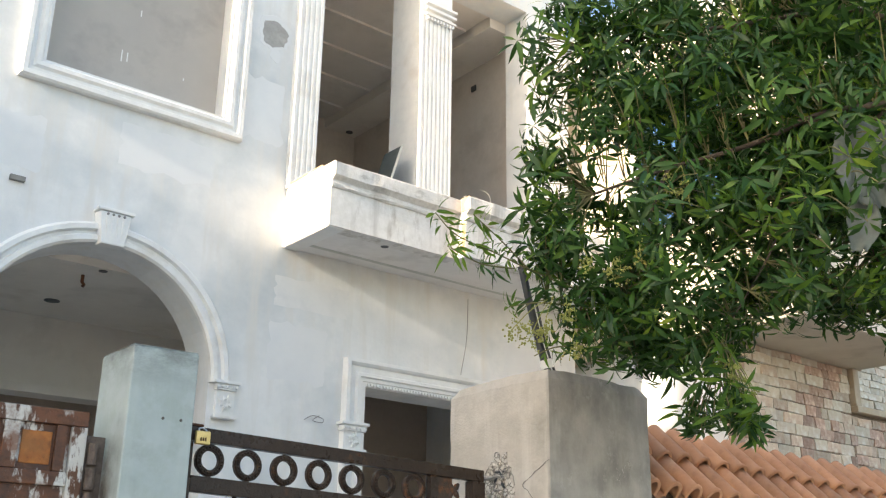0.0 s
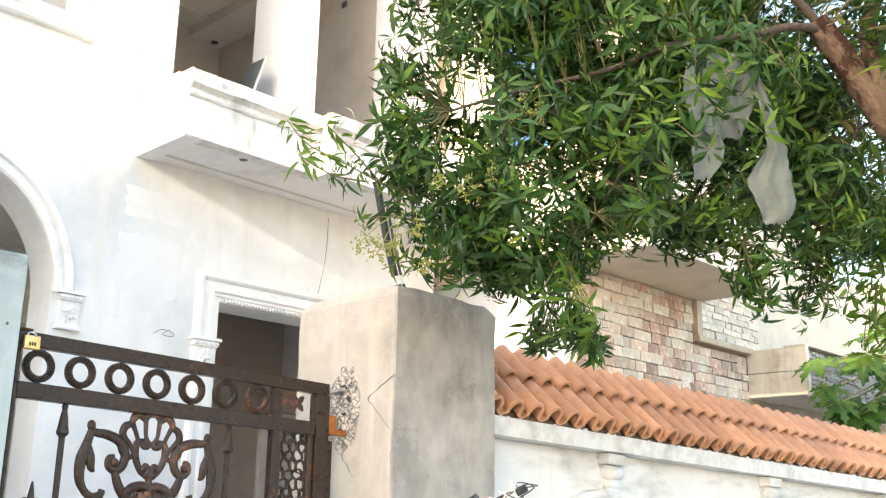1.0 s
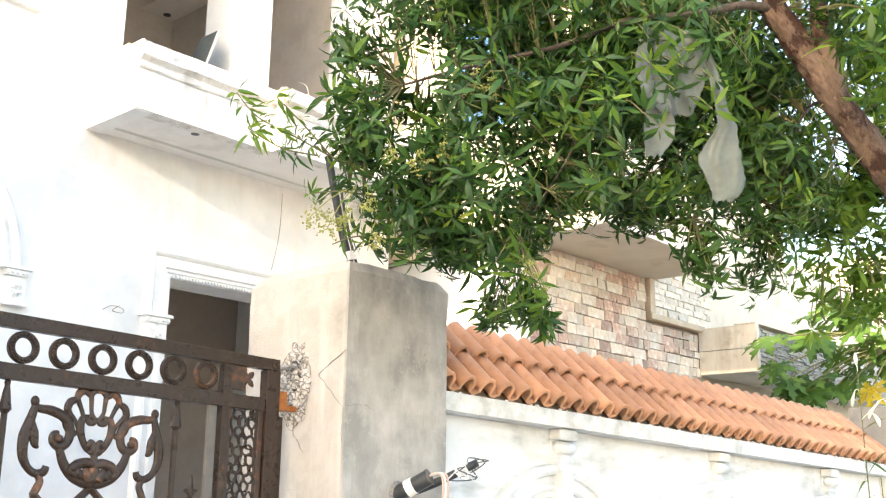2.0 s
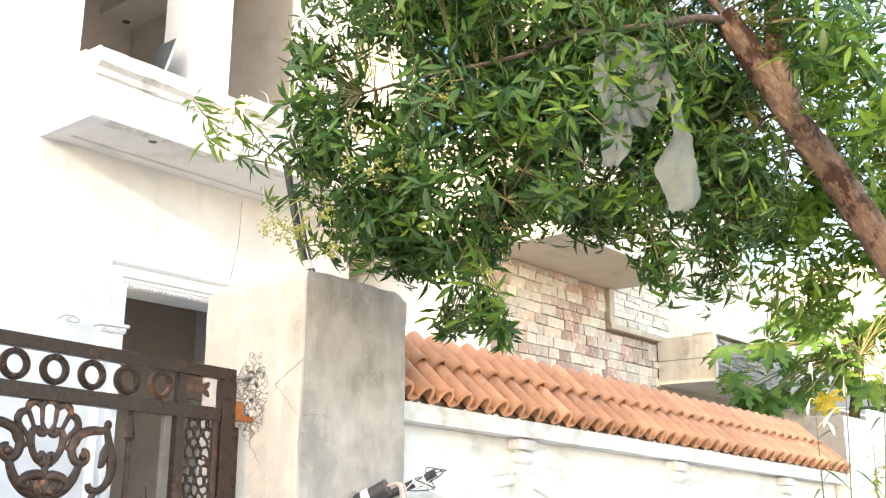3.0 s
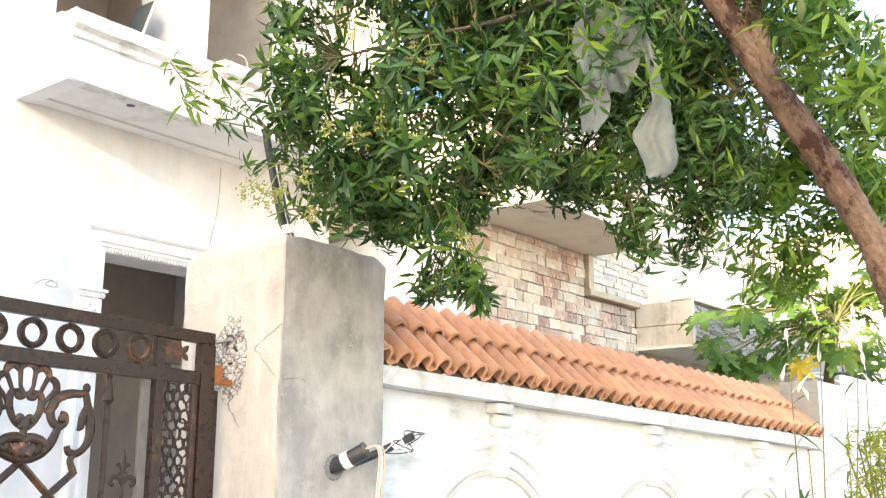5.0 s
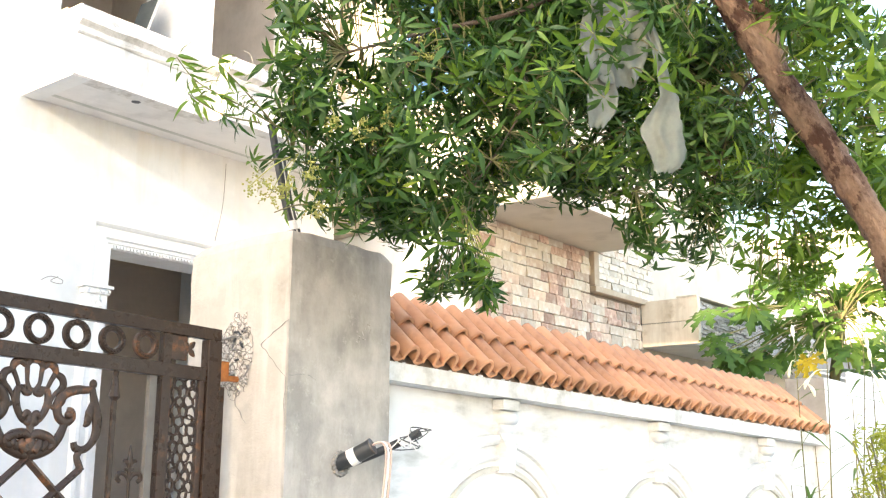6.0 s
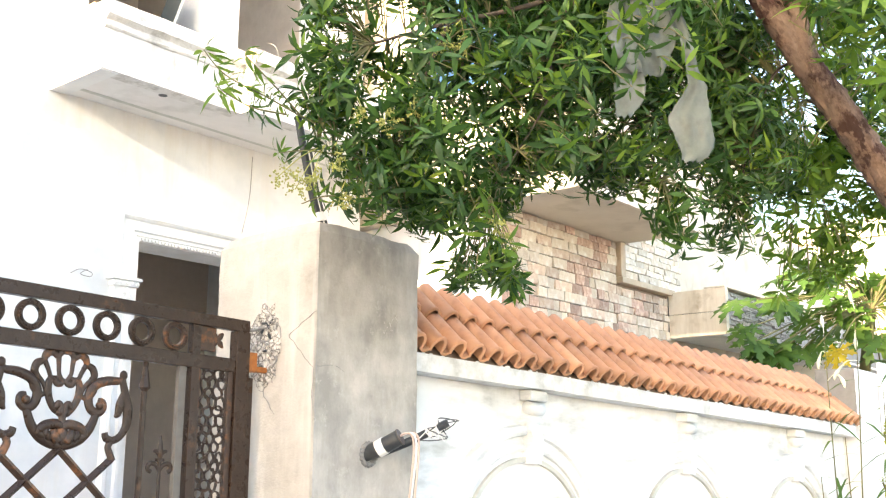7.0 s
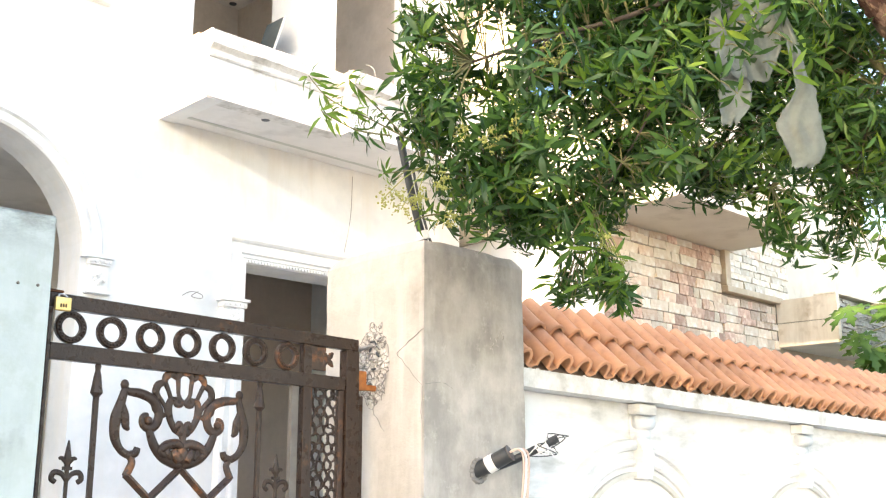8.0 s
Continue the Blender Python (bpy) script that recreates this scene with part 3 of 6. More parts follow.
# ground-floor doorway with a moulded surround, mitred at the corners
sur = [(0, 0), (0.022, 0), (0.022, 0.028), (0.034, 0.034), (0.034, 0.056), (0.052, 0.064), (0.052, 0.086), (0.030, 0.096), (0.030, 0.138), (0.050, 0.146), (0.062, 0.160), (0.062, 0.186), (0, 0.192)]
bm = bmesh.new()
ribbon(bm, [[(x + sx * w, FY - o, z + sz * w) for o, w in sur] for x, z, sx, sz in ((DOOR[0], 0.42, -1, 0), (DOOR[0], DOOR[2] + 0.004, -1, 1), (DOOR[1], DOOR[2] + 0.004, 1, 1), (DOOR[1], 0.42, 1, 0))])
door = part("doorway", bm, moulding, house, "open doorway with a moulded white surround")
for k in range(48):
    x = 4.225 + k * 0.028
    part("dentil", boxes((x, x + 0.016, FY - 0.034, FY, DOOR[2] + 0.008, DOOR[2] + 0.026)), moulding, door)
capital(3.985, 4.218, 2.762, 0.205, door, 0.03)

# upper loggia: fluted pilaster and column
def fluted(name, x0, x1, y0, y1, z0, z1, flutes, label, depth=0.016):
    col = part(name, boxes((x0, x1, y0 + depth, y1, z0, z1)), moulding, house, label)
    w = (x1 - x0) / flutes
    for k in range(flutes):
        bm = bmesh.new()
        cx = x0 + (k + 0.5) * w
        ribbon(bm, [[(cx - w * 0.40, y0 + depth - 0.0005, z), (cx - w * 0.26, y0, z), (cx + w * 0.26, y0, z), (cx + w * 0.40, y0 + depth - 0.0005, z)] for z in (z0 + 0.02, z1 - 0.5)])
        part("fillet", bm, moulding, col)
    return col


fluted("pilaster", 3.440, 3.666, FY - 0.05, FY - 0.002, 4.40, 6.9, 5, "fluted white pilaster", 0.009)
col = fluted("column", 4.645, 5.0, FY - 0.02, FY + 0.40, 4.05, 6.9, 8, "square white column with a fluted front")
for k in range(3):
    part("ring_moulding", boxes((4.68, 5.012, FY - 0.05 - 0.008 * k, FY - 0.021, 6.36 + 0.055 * k, 6.385 + 0.055 * k)), moulding, col, bevel=0.004)
for k in range(9):
    part("tooth", boxes((4.70 + 0.034 * k, 4.72 + 0.034 * k, FY - 0.045, FY - 0.021, 6.325, 6.352)), moulding, col)

# bare patch and broken bracket on the wall
bm = bmesh.new()
ring = [(3.265 + 0.105 * math.cos(a) * (1 + 0.45 * noise.noise((math.cos(a) * 2, math.sin(a) * 2, 3)) + 0.25 * noise.noise((math.cos(a) * 7, math.sin(a) * 7, 4))),
         5.625 + 0.115 * math.sin(a) * (1 + 0.35 * noise.noise((math.cos(a) * 2, math.sin(a) * 2, 9)))) for a in [2 * math.pi * k / 26 for k in range(26)]]
ribbon(bm, [[(x, y, z) for x, z in ring] for y in (FY + 0.002, FY - 0.004)])
part("bare_patch", bm, bare_cement, house, "bare grey cement patch in the plaster")
bm = bmesh.new()
ribbon(bm, [[(3.265 + (x - 3.265) * f, y, 5.635 + (z - 5.625) * f) for x, z in ring] for y, f in ((FY + 0.002, 1.34), (FY - 0.0015, 1.30))])
part("plaster_rim", bm, patch_paint, house, "pale chipped rim round the bare patch")
bm = bmesh.new()
ring = [(3.28 + 0.045 * math.cos(a) * (1 + 0.6 * noise.noise((math.cos(a) * 2, math.sin(a) * 2, 13))),
         5.45 + 0.055 * math.sin(a) * (1 + 0.6 * noise.noise((math.cos(a) * 2, math.sin(a) * 2, 19)))) for a in [2 * math.pi * k / 24 for k in range(24)]]
ribbon(bm, [[(x, y, z) for x, z in ring] for y in (FY + 0.002, FY - 0.003)])
part("scuffed_patch", bm, patch_paint, house)
for k, (x0, z0, w, h, mt) in enumerate(((2.20, 4.25, 0.66, 0.30, patch_paint), (3.40, 3.00, 0.46, 0.40, patch_paint), (3.02, 4.72, 0.36, 0.50, patch_paint), (1.30, 4.05, 0.42, 0.36, patch_paint), (3.42, 3.52, 0.62, 0.22, warm_skim), (5.6, 3.1, 0.5, 0.5, patch_paint))):
    edge = []
    for j in range(40):
        u = j / 10
        sx, sz = [(u, 0), (1, u - 1), (3 - u, 1), (0, 4 - u)][min(int(u), 3)]
        edge.append((x0 + w * sx + 0.05 * noise.noise((sx * 5 + k * 9, sz * 5, 1.0)), z0 + h * sz + 0.04 * noise.noise((sx * 5, sz * 5 + k * 7, 6.0))))
    bm = bmesh.new()
    ribbon(bm, [[(x, y, z) for x, z in edge] for y in (FY + 0.002, FY - 0.0005)])
    part("skim_patch", bm, mt, house, "thin trowelled repair skim on the plaster")
part("wall_socket", boxes((1.55, 1.64, FY - 0.03, FY, 3.955, 3.985)), grey_cement, house)
bm = bmesh.new()
tube(bm, smooth_line([(3.72, FY, 2.745), (3.77, FY - 0.03, 2.775), (3.86, FY - 0.02, 2.765), (3.85, FY - 0.03, 2.735), (3.78, FY - 0.02, 2.745), (3.82, FY - 0.04, 2.78)]), 0.0026, 5)
part("wire_end", bm, mortar, house, "loop of loose wire out of the wall")
bm = bmesh.new()
tube(bm, smooth_line([(5.2, FY - 0.01, 3.9), (5.18, FY - 0.02, 3.56), (5.125, FY - 0.015, 3.26)]), 0.0026, 5)
part("cable", bm, grey_cement, house, "thin grey cable down the wall")

# ---- balcony ----
BX, BY, BZ, BT = 3.457, 5.745, 3.96, 4.38
balcony = thing("balcony", "weathered white concrete balcony parapet with a stepped cornice", "balcony")
SX, SY = 4.575, 5.64
bm = bmesh.new()
box(bm, BX, SX, BY, FY - 0.002, BZ, BZ + 0.09)
box(bm, SX + 0.002, H_R, SY, FY - 0.002, BZ, BZ + 0.09)
part("slab", bm, soffit_paint, balcony, "grey concrete underside")
bm = bmesh.new()
rough_box(bm, BX, SX - 0.001, BY - 0.002, BY + 0.12, BZ - 0.003, BT - 0.10, 10, 0.003)
part("front_panel", bm, balcony_paint, balcony)
bm = bmesh.new()
rough_box(bm, SX, H_R, SY - 0.002, SY + 0.12, BZ - 0.003, BT - 0.10, 10, 0.003, 3.0)
part("front_panel", bm, balcony_paint, balcony)
bm = bmesh.new()
rough_box(bm, BX - 0.002, BX + 0.12, BY + 0.121, FY, BZ - 0.003, BT + 0.045, 8, 0.004, 5.0)
part("end_panel", bm, balcony_paint, balcony)
corn = [(-0.12, 0.0), (0.012, 0.0), (0.022, 0.012), (0.022, 0.03), (0.008, 0.04), (0.008, 0.055), (0.035, 0.075), (0.05, 0.085), (0.05, 0.175), (0.03, 0.19), (-0.12, 0.19)]


def worn_run(a, b, out, n=26):
    a, b, o = Vector(a), Vector(b), Vector(out)
    b3 = bmesh.new()
    secs = []
    for k in range(n + 1):
        p = a.lerp(b, k / n)
        secs.append([p + o * (u + 0.008 * noise.noise(p * 9 + Vector((u * 40, 0, w * 40)))) + Vector((0, 0, w + 0.008 * noise.noise(p * 7 + Vector((w * 30, 5, u * 30))))) for u, w in corn])
    ribbon(b3, secs)
    return b3


part("cornice", worn_run((BX - 0.0, BY, BT - 0.15), (SX - 0.002, BY, BT - 0.15), (0, -1, 0)), cornice_paint, balcony, "chipped stepped cornice")
part("cornice", worn_run((SX + 0.0, SY, BT - 0.15), (H_R, SY, BT - 0.15), (0, -1, 0), 40), cornice_paint, balcony, "chipped stepped cornice")
bm = bmesh.new()
bmesh.ops.create_cone(bm, cap_ends=True, segments=14, radius1=0.030, radius2=0.030, depth=0.01, matrix=Matrix.Translation((4.01, 5.87, BZ + 0.001)))
bm0 = bmesh.new()
rough_box(bm0, BX - 0.004, BX + 0.10, BY + 0.13, FY - 0.06, BT + 0.044, BT + 0.056, 6, 0.006, 9.0)
part("worn_top", bm0, sun_tinted_mortar, balcony, "tan bare mortar on the worn top edge")
part("drain_hole", bm, black_pipe, balcony)
part("end_rim", boxes((BX + 0.002, BX + 0.13, BY + 0.01, FY - 0.004, BZ - 0.010, BZ - 0.0035)), moulding, balcony)
part("drip_groove", boxes((BX + 0.1, H_R, 6.19, 6.225, BZ - 0.003, BZ + 0.01)), grime_and_shade, balcony)
bm = bmesh.new()
for k in range(14):
    x = 4.58 + 0.05 * k + 0.02 * math.sin(k * 1.9)
    bmesh.ops.create_icosphere(bm, subdivisions=1, radius=0.012 + 0.008 * (k % 3), matrix=Matrix.Translation((x, SY + 0.02 + 0.02 * math.sin(k * 3.1), BT + 0.045)))
part("mortar_crumbs", bm, mortar, balcony, "loose crumbs of mortar on the ledge")
bm = bmesh.new()
tube(bm, smooth_line([(4.70, SY - 0.02, 4.50), (4.74, SY - 0.06, 4.47), (4.76, SY - 0.07, 4.36), (4.74, SY - 0.06, 4.2), (4.70, SY - 0.05, 4.08)]), 0.0013, 5)
part("hanging_wire", bm, grime_and_shade, balcony, "thin pale wire hanging over the parapet")

# Step face: bare mortar with the low sun's warmth put into its colour.
part("bare_edge", boxes((SX - 0.004, SX - 0.0006, SY + 0.002, BY - 0.060, BZ + 0.01, BT - 0.16)), sun_tinted_mortar, balcony, "bare mortar at the step of the parapet, warm sunlight in its tan")
part("bare_edge", boxes((SX - 0.0045, SX - 0.0006, SY - 0.045, BY - 0.055, BT - 0.07, BT + 0.036)), sun_tinted_mortar, balcony, "bare mortar at the step of the parapet, warm sunlight in its tan")

panel = thing("leaning_board", "dark glossy board leaning against the fluted column", "board", at=(4.19, 6.40, 4.052), rot=(0, 17, 0))
part("sheet", boxes((-0.012, 0.0, -0.03, 0.20, 0, 1.06)), dark_glass, panel, bevel=0.002)
part("edge_strip", boxes((-0.014, 0.003, -0.040, -0.031, 0, 1.065)), grime_and_shade, panel)

# ---- gate pillar of cement render ----
PX0, PX1, PY0, PY1, PT = 3.118, 3.772, 3.35, 4.02, 2.545
pillar = thing("gate_pillar", "square cement-rendered gate pillar with stains, cracks and a broken patch", "pillar")
bm = bmesh.new()
N = 26
rings = []
for j in range(61):
    z = PT * j / 60
    ring = []
    inset = 0.0
    if j == 60:
        inset = 0.012
    for side in range(4):
        for k in range(N):
            u = k / N
            x, y = [(PX0 + (PX1 - PX0) * u, PY0), (PX1, PY0 + (PY1 - PY0) * u), (PX1 - (PX1 - PX0) * u, PY1), (PX0, PY1 - (PY1 - PY0) * u)][side]
            cx, cy = (PX0 + PX1) / 2, (PY0 + PY1) / 2
            # edges worn round towards the head, most at the street-side far corner
            corner = max(0.0, min(abs(x - cx) / 0.326, 1.0) + min(abs(y - cy) / 0.335, 1.0) - 1.75) * (0.05 if j == 60 else 0.012)
            p = Vector((x, y, z))
            w = 0.0035 * noise.noise(p * 5.0) + 0.002 * noise.noise(p * 17.0)
            f = 1 - (inset + corner * (0.6 if x < cx and y < cy else 1.4)) / 0.33 + w / 0.33
            drop = 0.0
            if j >= 58:
                drop = (0.007 * noise.noise(p * 9.0) - 0.012 * max(0.0, (x - cx) / 0.33) * max(0.0, 1 - abs(y - PY0) / 0.3) ** 2 - 0.012 * max(0.0, (y - cy) / 0.33)) * (j - 57) / 3
            ring.append((cx + (x - cx) * f, cy + (y - cy) * f, z + drop))
    rings.append(ring)
ribbon(bm, rings)
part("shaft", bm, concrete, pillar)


def crack(pts, parent, r=0.0022):
    b4 = bmesh.new()
    line = smooth_line(pts, 4)
    line = [p + noise.noise_vector(p * 40) * 0.006 for p in line]
    tube(b4, line, [r * (1.0 if i < len(line) - 3 else 0.5) for i in range(len(line))], 4)
    part("crack", b4, mortar, parent, "thin dark crack in the render")


XF = PX0 - 0.001
crack([(XF, 3.355, 2.150), (XF, 3.44, 2.105), (XF, 3.515, 2.06), (XF, 3.49, 2.035), (XF, 3.459, 2.002), (XF, 3.396, 1.945), (XF, 3.362, 1.91)], pillar)
crack([(XF, 3.362, 1.91), (XF, 3.366, 1.80), (XF, 3.362, 1.74)], pillar, 0.0016)
crack([(3.125, PY0 - 0.001, 1.918), (3.18, PY0 - 0.001, 1.927), (3.234, PY0 - 0.001, 1.93), (3.285, PY0 - 0.001, 1.904)], pillar, 0.0014)
# the broken patch round the hinge
bm = bmesh.new()
rings = []
for rr in (1.0, 0.92, 0.84, 0.74, 0.62, 0.50, 0.38, 0.26, 0.12):
    ring = []
    for k in range(64):
        a = 2 * math.pi * k / 64
        wob = 1 + 0.42 * noise.noise((math.cos(a) * 1.7, math.sin(a) * 1.7, 2.0)) + 0.26 * noise.noise((math.cos(a) * 6, math.sin(a) * 6, 5.0))
        y, z = 3.678 + 0.105 * rr * wob * math.cos(a), 2.02 + 0.165 * rr * wob * math.sin(a)
        out = 0.003 if rr == 1.0 else 0.007 + 0.020 * noise.noise((y * 24, z * 24, 1.0)) + 0.011 * noise.noise((y * 60, z * 60, 4.0)) + 0.005 * noise.noise((y * 140, z * 140, 6.0))
        ring.append((PX0 - out, y, z))
    rings.append(ring)
vr = ribbon(bm, rings, cap=False)
bm.faces.new(vr[-1])
patch = part("broken_patch", bm, rubble, pillar, "knocked-out rough concrete round the gate hinge")
rnd = random.Random(5)
rk0 = random.Random(25)
for k in range(34):
    y, z = 3.678 + max(-1.7, min(1.7, rnd.gauss(0, 1))) * 0.042, 2.02 + max(-1.7, min(1.7, rnd.gauss(0, 1))) * 0.080
    bm = bmesh.new()
    bmesh.ops.create_icosphere(bm, subdivisions=1, radius=rnd.uniform(0.006, 0.020),
                               matrix=Matrix.Translation((PX0 - 0.005, y, z)) @ Euler((k, k * 2, k * 3)).to_matrix().to_4x4() @ Matrix.Diagonal((0.7, 1.2, 0.9, 1)))
    part("rubble_lump", bm, rubble, patch)
# Black lumps stand in for the shade inside holes; nothing is hollowed out.
for k in range(8):
    y, z = 3.678 + rk0.uniform(-0.06, 0.06), 2.02 + rk0.uniform(-0.12, 0.12)
    bm = bmesh.new()
    bmesh.ops.create_icosphere(bm, subdivisions=1, radius=rk0.uniform(0.008, 0.015), matrix=Matrix.Translation((PX0 - 0.012, y, z)) @ Euler((k, 0.3, 0.2)).to_matrix().to_4x4() @ Matrix.Diagonal((0.5, 1.5, 0.5, 1)))
    part("void", bm, black_pipe, patch, "black lump painted as the shade of a hollow in the broken concrete")
crack([(PX0 - 0.016, 3.765, 2.098), (PX0 - 0.018, 3.70, 2.101), (PX0 - 0.016, 3.625, 2.104)], patch, 0.008)
crack([(XF, 3.66, 1.87), (XF, 3.67, 1.82), (XF, 3.63, 1.77), (XF, 3.60, 1.73)], pillar, 0.003)
rk = random.Random(15)
for k in range(12):
    y, z = 3.678 + rk.uniform(-0.075, 0.075), 2.02 + rk.uniform(-0.13, 0.13)
    pts = [Vector((PX0 - 0.014, y, z))]
    for j in range(3):
        pts.append(pts[-1] + Vector((0.002, rk.uniform(-0.04, 0.04), rk.uniform(-0.035, 0.035))))
    crack(pts, patch, rk.uniform(0.002, 0.0052))
for k in range(10):
    a = 2 * math.pi * k / 10
    b = a + 0.5
    f = lambda t: Vector((PX0 - 0.004, 3.678 + 0.098 * math.cos(t) * (1 + 0.2 * math.sin(3 * t)), 2.02 + 0.172 * math.sin(t) * (1 + 0.12 * math.cos(4 * t))))
    crack([f(a), f((a + b) / 2), f(b)], patch, 0.0026)
# scraped marks on the street face
for k in range(9):
    a = Vector((3.53 + 0.012 * k, PY0 - 0.0015, 2.10 + 0.011 * k + 0.02 * math.sin(k * 1.4)))
    bm = bmesh.new()
    tube(bm, [a, a + Vector((0.022 * math.cos(k * 2.1), 0, 0.022 * math.sin(k * 2.1)))], 0.0018, 4)
    part("scrape", bm, rubble, pillar)

pole = thing("conduit_pole", "black conduit pipe in a white sleeve stuck into the pillar head", "pipe", at=(3.19, 3.42, 2.535))
bm = bmesh.new()
tube(bm, smooth_line([(0, 0, 0), (-0.035, 0.02, 0.14), (-0.085, 0.03, 0.33), (-0.125, 0.03, 0.47)]), 0.0175, 12)
part("pipe", bm, black_pipe, pole, smooth=True)
bm = bmesh.new()
tube(bm, [(-0.004, 0.0, 0.025), (-0.012, 0.006, 0.062)], 0.029, 14)
part("sleeve", bm, white_pipe, pole, "white plastic sleeve")
bm = bmesh.new()
tube(bm, [(-0.125, 0.03, 0.47), (-0.128, 0.031, 0.482)], [0.0195, 0.0195], 12)
part("rim", bm, black_pipe, pole)
bm = bmesh.new()
tube(bm, smooth_line([(0.02, -0.022, 0.0), (-0.02, 0.0, 0.15), (-0.065, 0.008, 0.33)]), 0.006, 6)
part("cable", bm, black_pipe, pole)

cond = thing("conduit_stub", "black conduit stub with white tape and loose wires", "pipe", at=(3.475, 3.355, 1.595))
# a thick open pipe, hollow at its mouth
bm = bmesh.new()
AX = [Vector((-0.04, 0.03, -0.037)), Vector((-0.012, -0.06, -0.004)), Vector((0.024, -0.142, 0.042))]
tube(bm, smooth_line(AX), 0.035, 16)
part("pipe", bm, black_pipe, cond, "thick black conduit", smooth=True)
bm = bmesh.new()
tube(bm, [AX[2] - (AX[2] - AX[1]) * 0.02, AX[2] + (AX[2] - AX[1]) * 0.025], [0.0375, 0.0375], 16)
part("rim", bm, bare_steel, cond)
bm = bmesh.new()
tube(bm, smooth_line([(0.0, 0.03, -0.045), (0.10, -0.10, 0.015), (0.235, -0.235, 0.107)]), 0.0185, 12)
part("pipe", bm, black_pipe, cond, "thinner black conduit", smooth=True)
bm = bmesh.new()
tube(bm, [AX[1] + (AX[2] - AX[1]) * -0.12, AX[1] + (AX[2] - AX[1]) * 0.24], 0.0385, 16)
part("tape", bm, white_pipe, cond, "white tape band")
bm = bmesh.new()
tube(bm, [(0.168, -0.168, 0.061), (0.20, -0.20, 0.083)], 0.0215, 12)
part("tape", bm, white_pipe, cond, "white tape band")
for k, (dx, lo, m) in enumerate(((0.0, -0.40, pink_wire), (0.016, -0.36, white_pipe), (0.034, -0.42, pink_wire))):
    bm = bmesh.new()
    tube(bm, smooth_line([(0.022, -0.138, 0.045), (0.045 + dx, -0.175, 0.058), (0.070 + dx, -0.18, 0.0), (0.066 + dx, -0.16, lo * 0.55), (0.055 + dx * 1.6, -0.13, lo)]), 0.0048, 6)
    part("wire", bm, m, cond)
rnd = random.Random(8)
for k in range(7):
    p = [Vector((0.19 + rnd.uniform(-.03, .03), -0.20 + rnd.uniform(-.02, .02), 0.085))]
    for j in range(4):
        p.append(p[0] + Vector((rnd.uniform(-.075, .085), rnd.uniform(-.06, .05), rnd.uniform(-.06, .06))))
    bm = bmesh.new()
    tube(bm, smooth_line(p), 0.0026, 5)
    part("wire", bm, black_pipe if k % 2 else white_pipe, cond)
bm = bmesh.new()
for k in range(16):
    a = 2 * math.pi * k / 16
    bmesh.ops.create_icosphere(bm, subdivisions=1, radius=0.014, matrix=Matrix.Translation((-0.028 + 0.045 * math.cos(a), -0.006, -0.032 + 0.045 * math.sin(a))))
part("broken_edge", bm, mortar, cond)

# ---- pale green post between the gates ----
post = thing("gate_post", "pale green painted square steel gate post with grime streaks", "post")
bm = bmesh.new()
rough_box(bm, 1.338, 1.575, 3.52, 3.80, 0.0, 2.39, 8, 0.003)
part("shaft", bm, post_paint, post, bevel=0.006)
part("top_plate", boxes((1.341, 1.572, 3.523, 3.797, 2.3905, 2.394)), post_paint, post)
for x, z in ((1.465, 2.155), (1.53, 2.155)):
    bm = bmesh.new()
    bmesh.ops.create_icosphere(bm, subdivisions=1, radius=0.006, matrix=Matrix.Translation((x, 3.519, z)))
    part("rivet", bm, bare_steel, post)

# ---- the ornamental gate leaf ----
gate = thing("iron_gate", "black painted ornamental iron gate leaf with rust, scrolls and ring frieze", "gate", at=(1.629, 3.66, 0))
GT, GW, SAG = 2.162, 1.376, 0.0306


def bar(name, x0, x1, z0, z1, d=0.02, mat=iron, parent=None, bevel=0.003, label=""):
    return part(name, boxes((x0, x1, -d, d, z0, z1)), mat, parent or gate, label, bevel=bevel)


bar("top_rail", 0.0, GW, GT - 0.05, GT)
bar("middle_rail", 0.012, GW - 0.071, GT - 0.226, GT - 0.170)
bar("bottom_rail", 0.012, GW - 0.071, 0.18, 0.25)
bar("stile", 0.0, 0.012, 0.15, GT - 0.051)
bar("stile", GW - 0.070, GW, 0.15, GT - 0.051, 0.026)
bar("stile", 1.085, 1.125, 0.251, GT - 0.051, 0.018)
bar("flat_bar", 1.031, 1.066, 0.251, GT - 0.223, 0.012, bare_steel, label="dull grey flat bar")
# frieze of beaded rings
for k in range(7):
    cx, cz = 0.086 + 0.1535 * k, GT - 0.110
    bm = bmesh.new()
    prof = [(0.034, -0.010), (0.037, -0.014), (0.053, -0.014), (0.0565, -0.008), (0.0565, 0.008), (0.053, 0.013), (0.037, 0.013), (0.034, 0.008)]
    ribbon(bm, [[(cx + r * math.cos(a), y, cz + r * math.sin(a)) for r, y in prof] for a in [2 * math.pi * j / 32 for j in range(33)]], cap=False)
    ring_ob = part("ring", bm, iron if k < 6 else iron_rusty, gate, "cast ring with a beaded face")
    bm = bmesh.new()
    for j in range(22):
        a = 2 * math.pi * j / 22
        bmesh.ops.create_icosphere(bm, subdivisions=1, radius=0.0058, matrix=Matrix.Translation((cx + 0.045 * math.cos(a), -0.0165, cz + 0.045 * math.sin(a))))
    tagged(part("bead_circle", bm, iron, ring_ob), kind="stuff")
    part("clip", boxes((cx - 0.008, cx + 0.008, -0.008, 0.008, cz - 0.061, cz - 0.053)), iron_rusty, ring_ob)


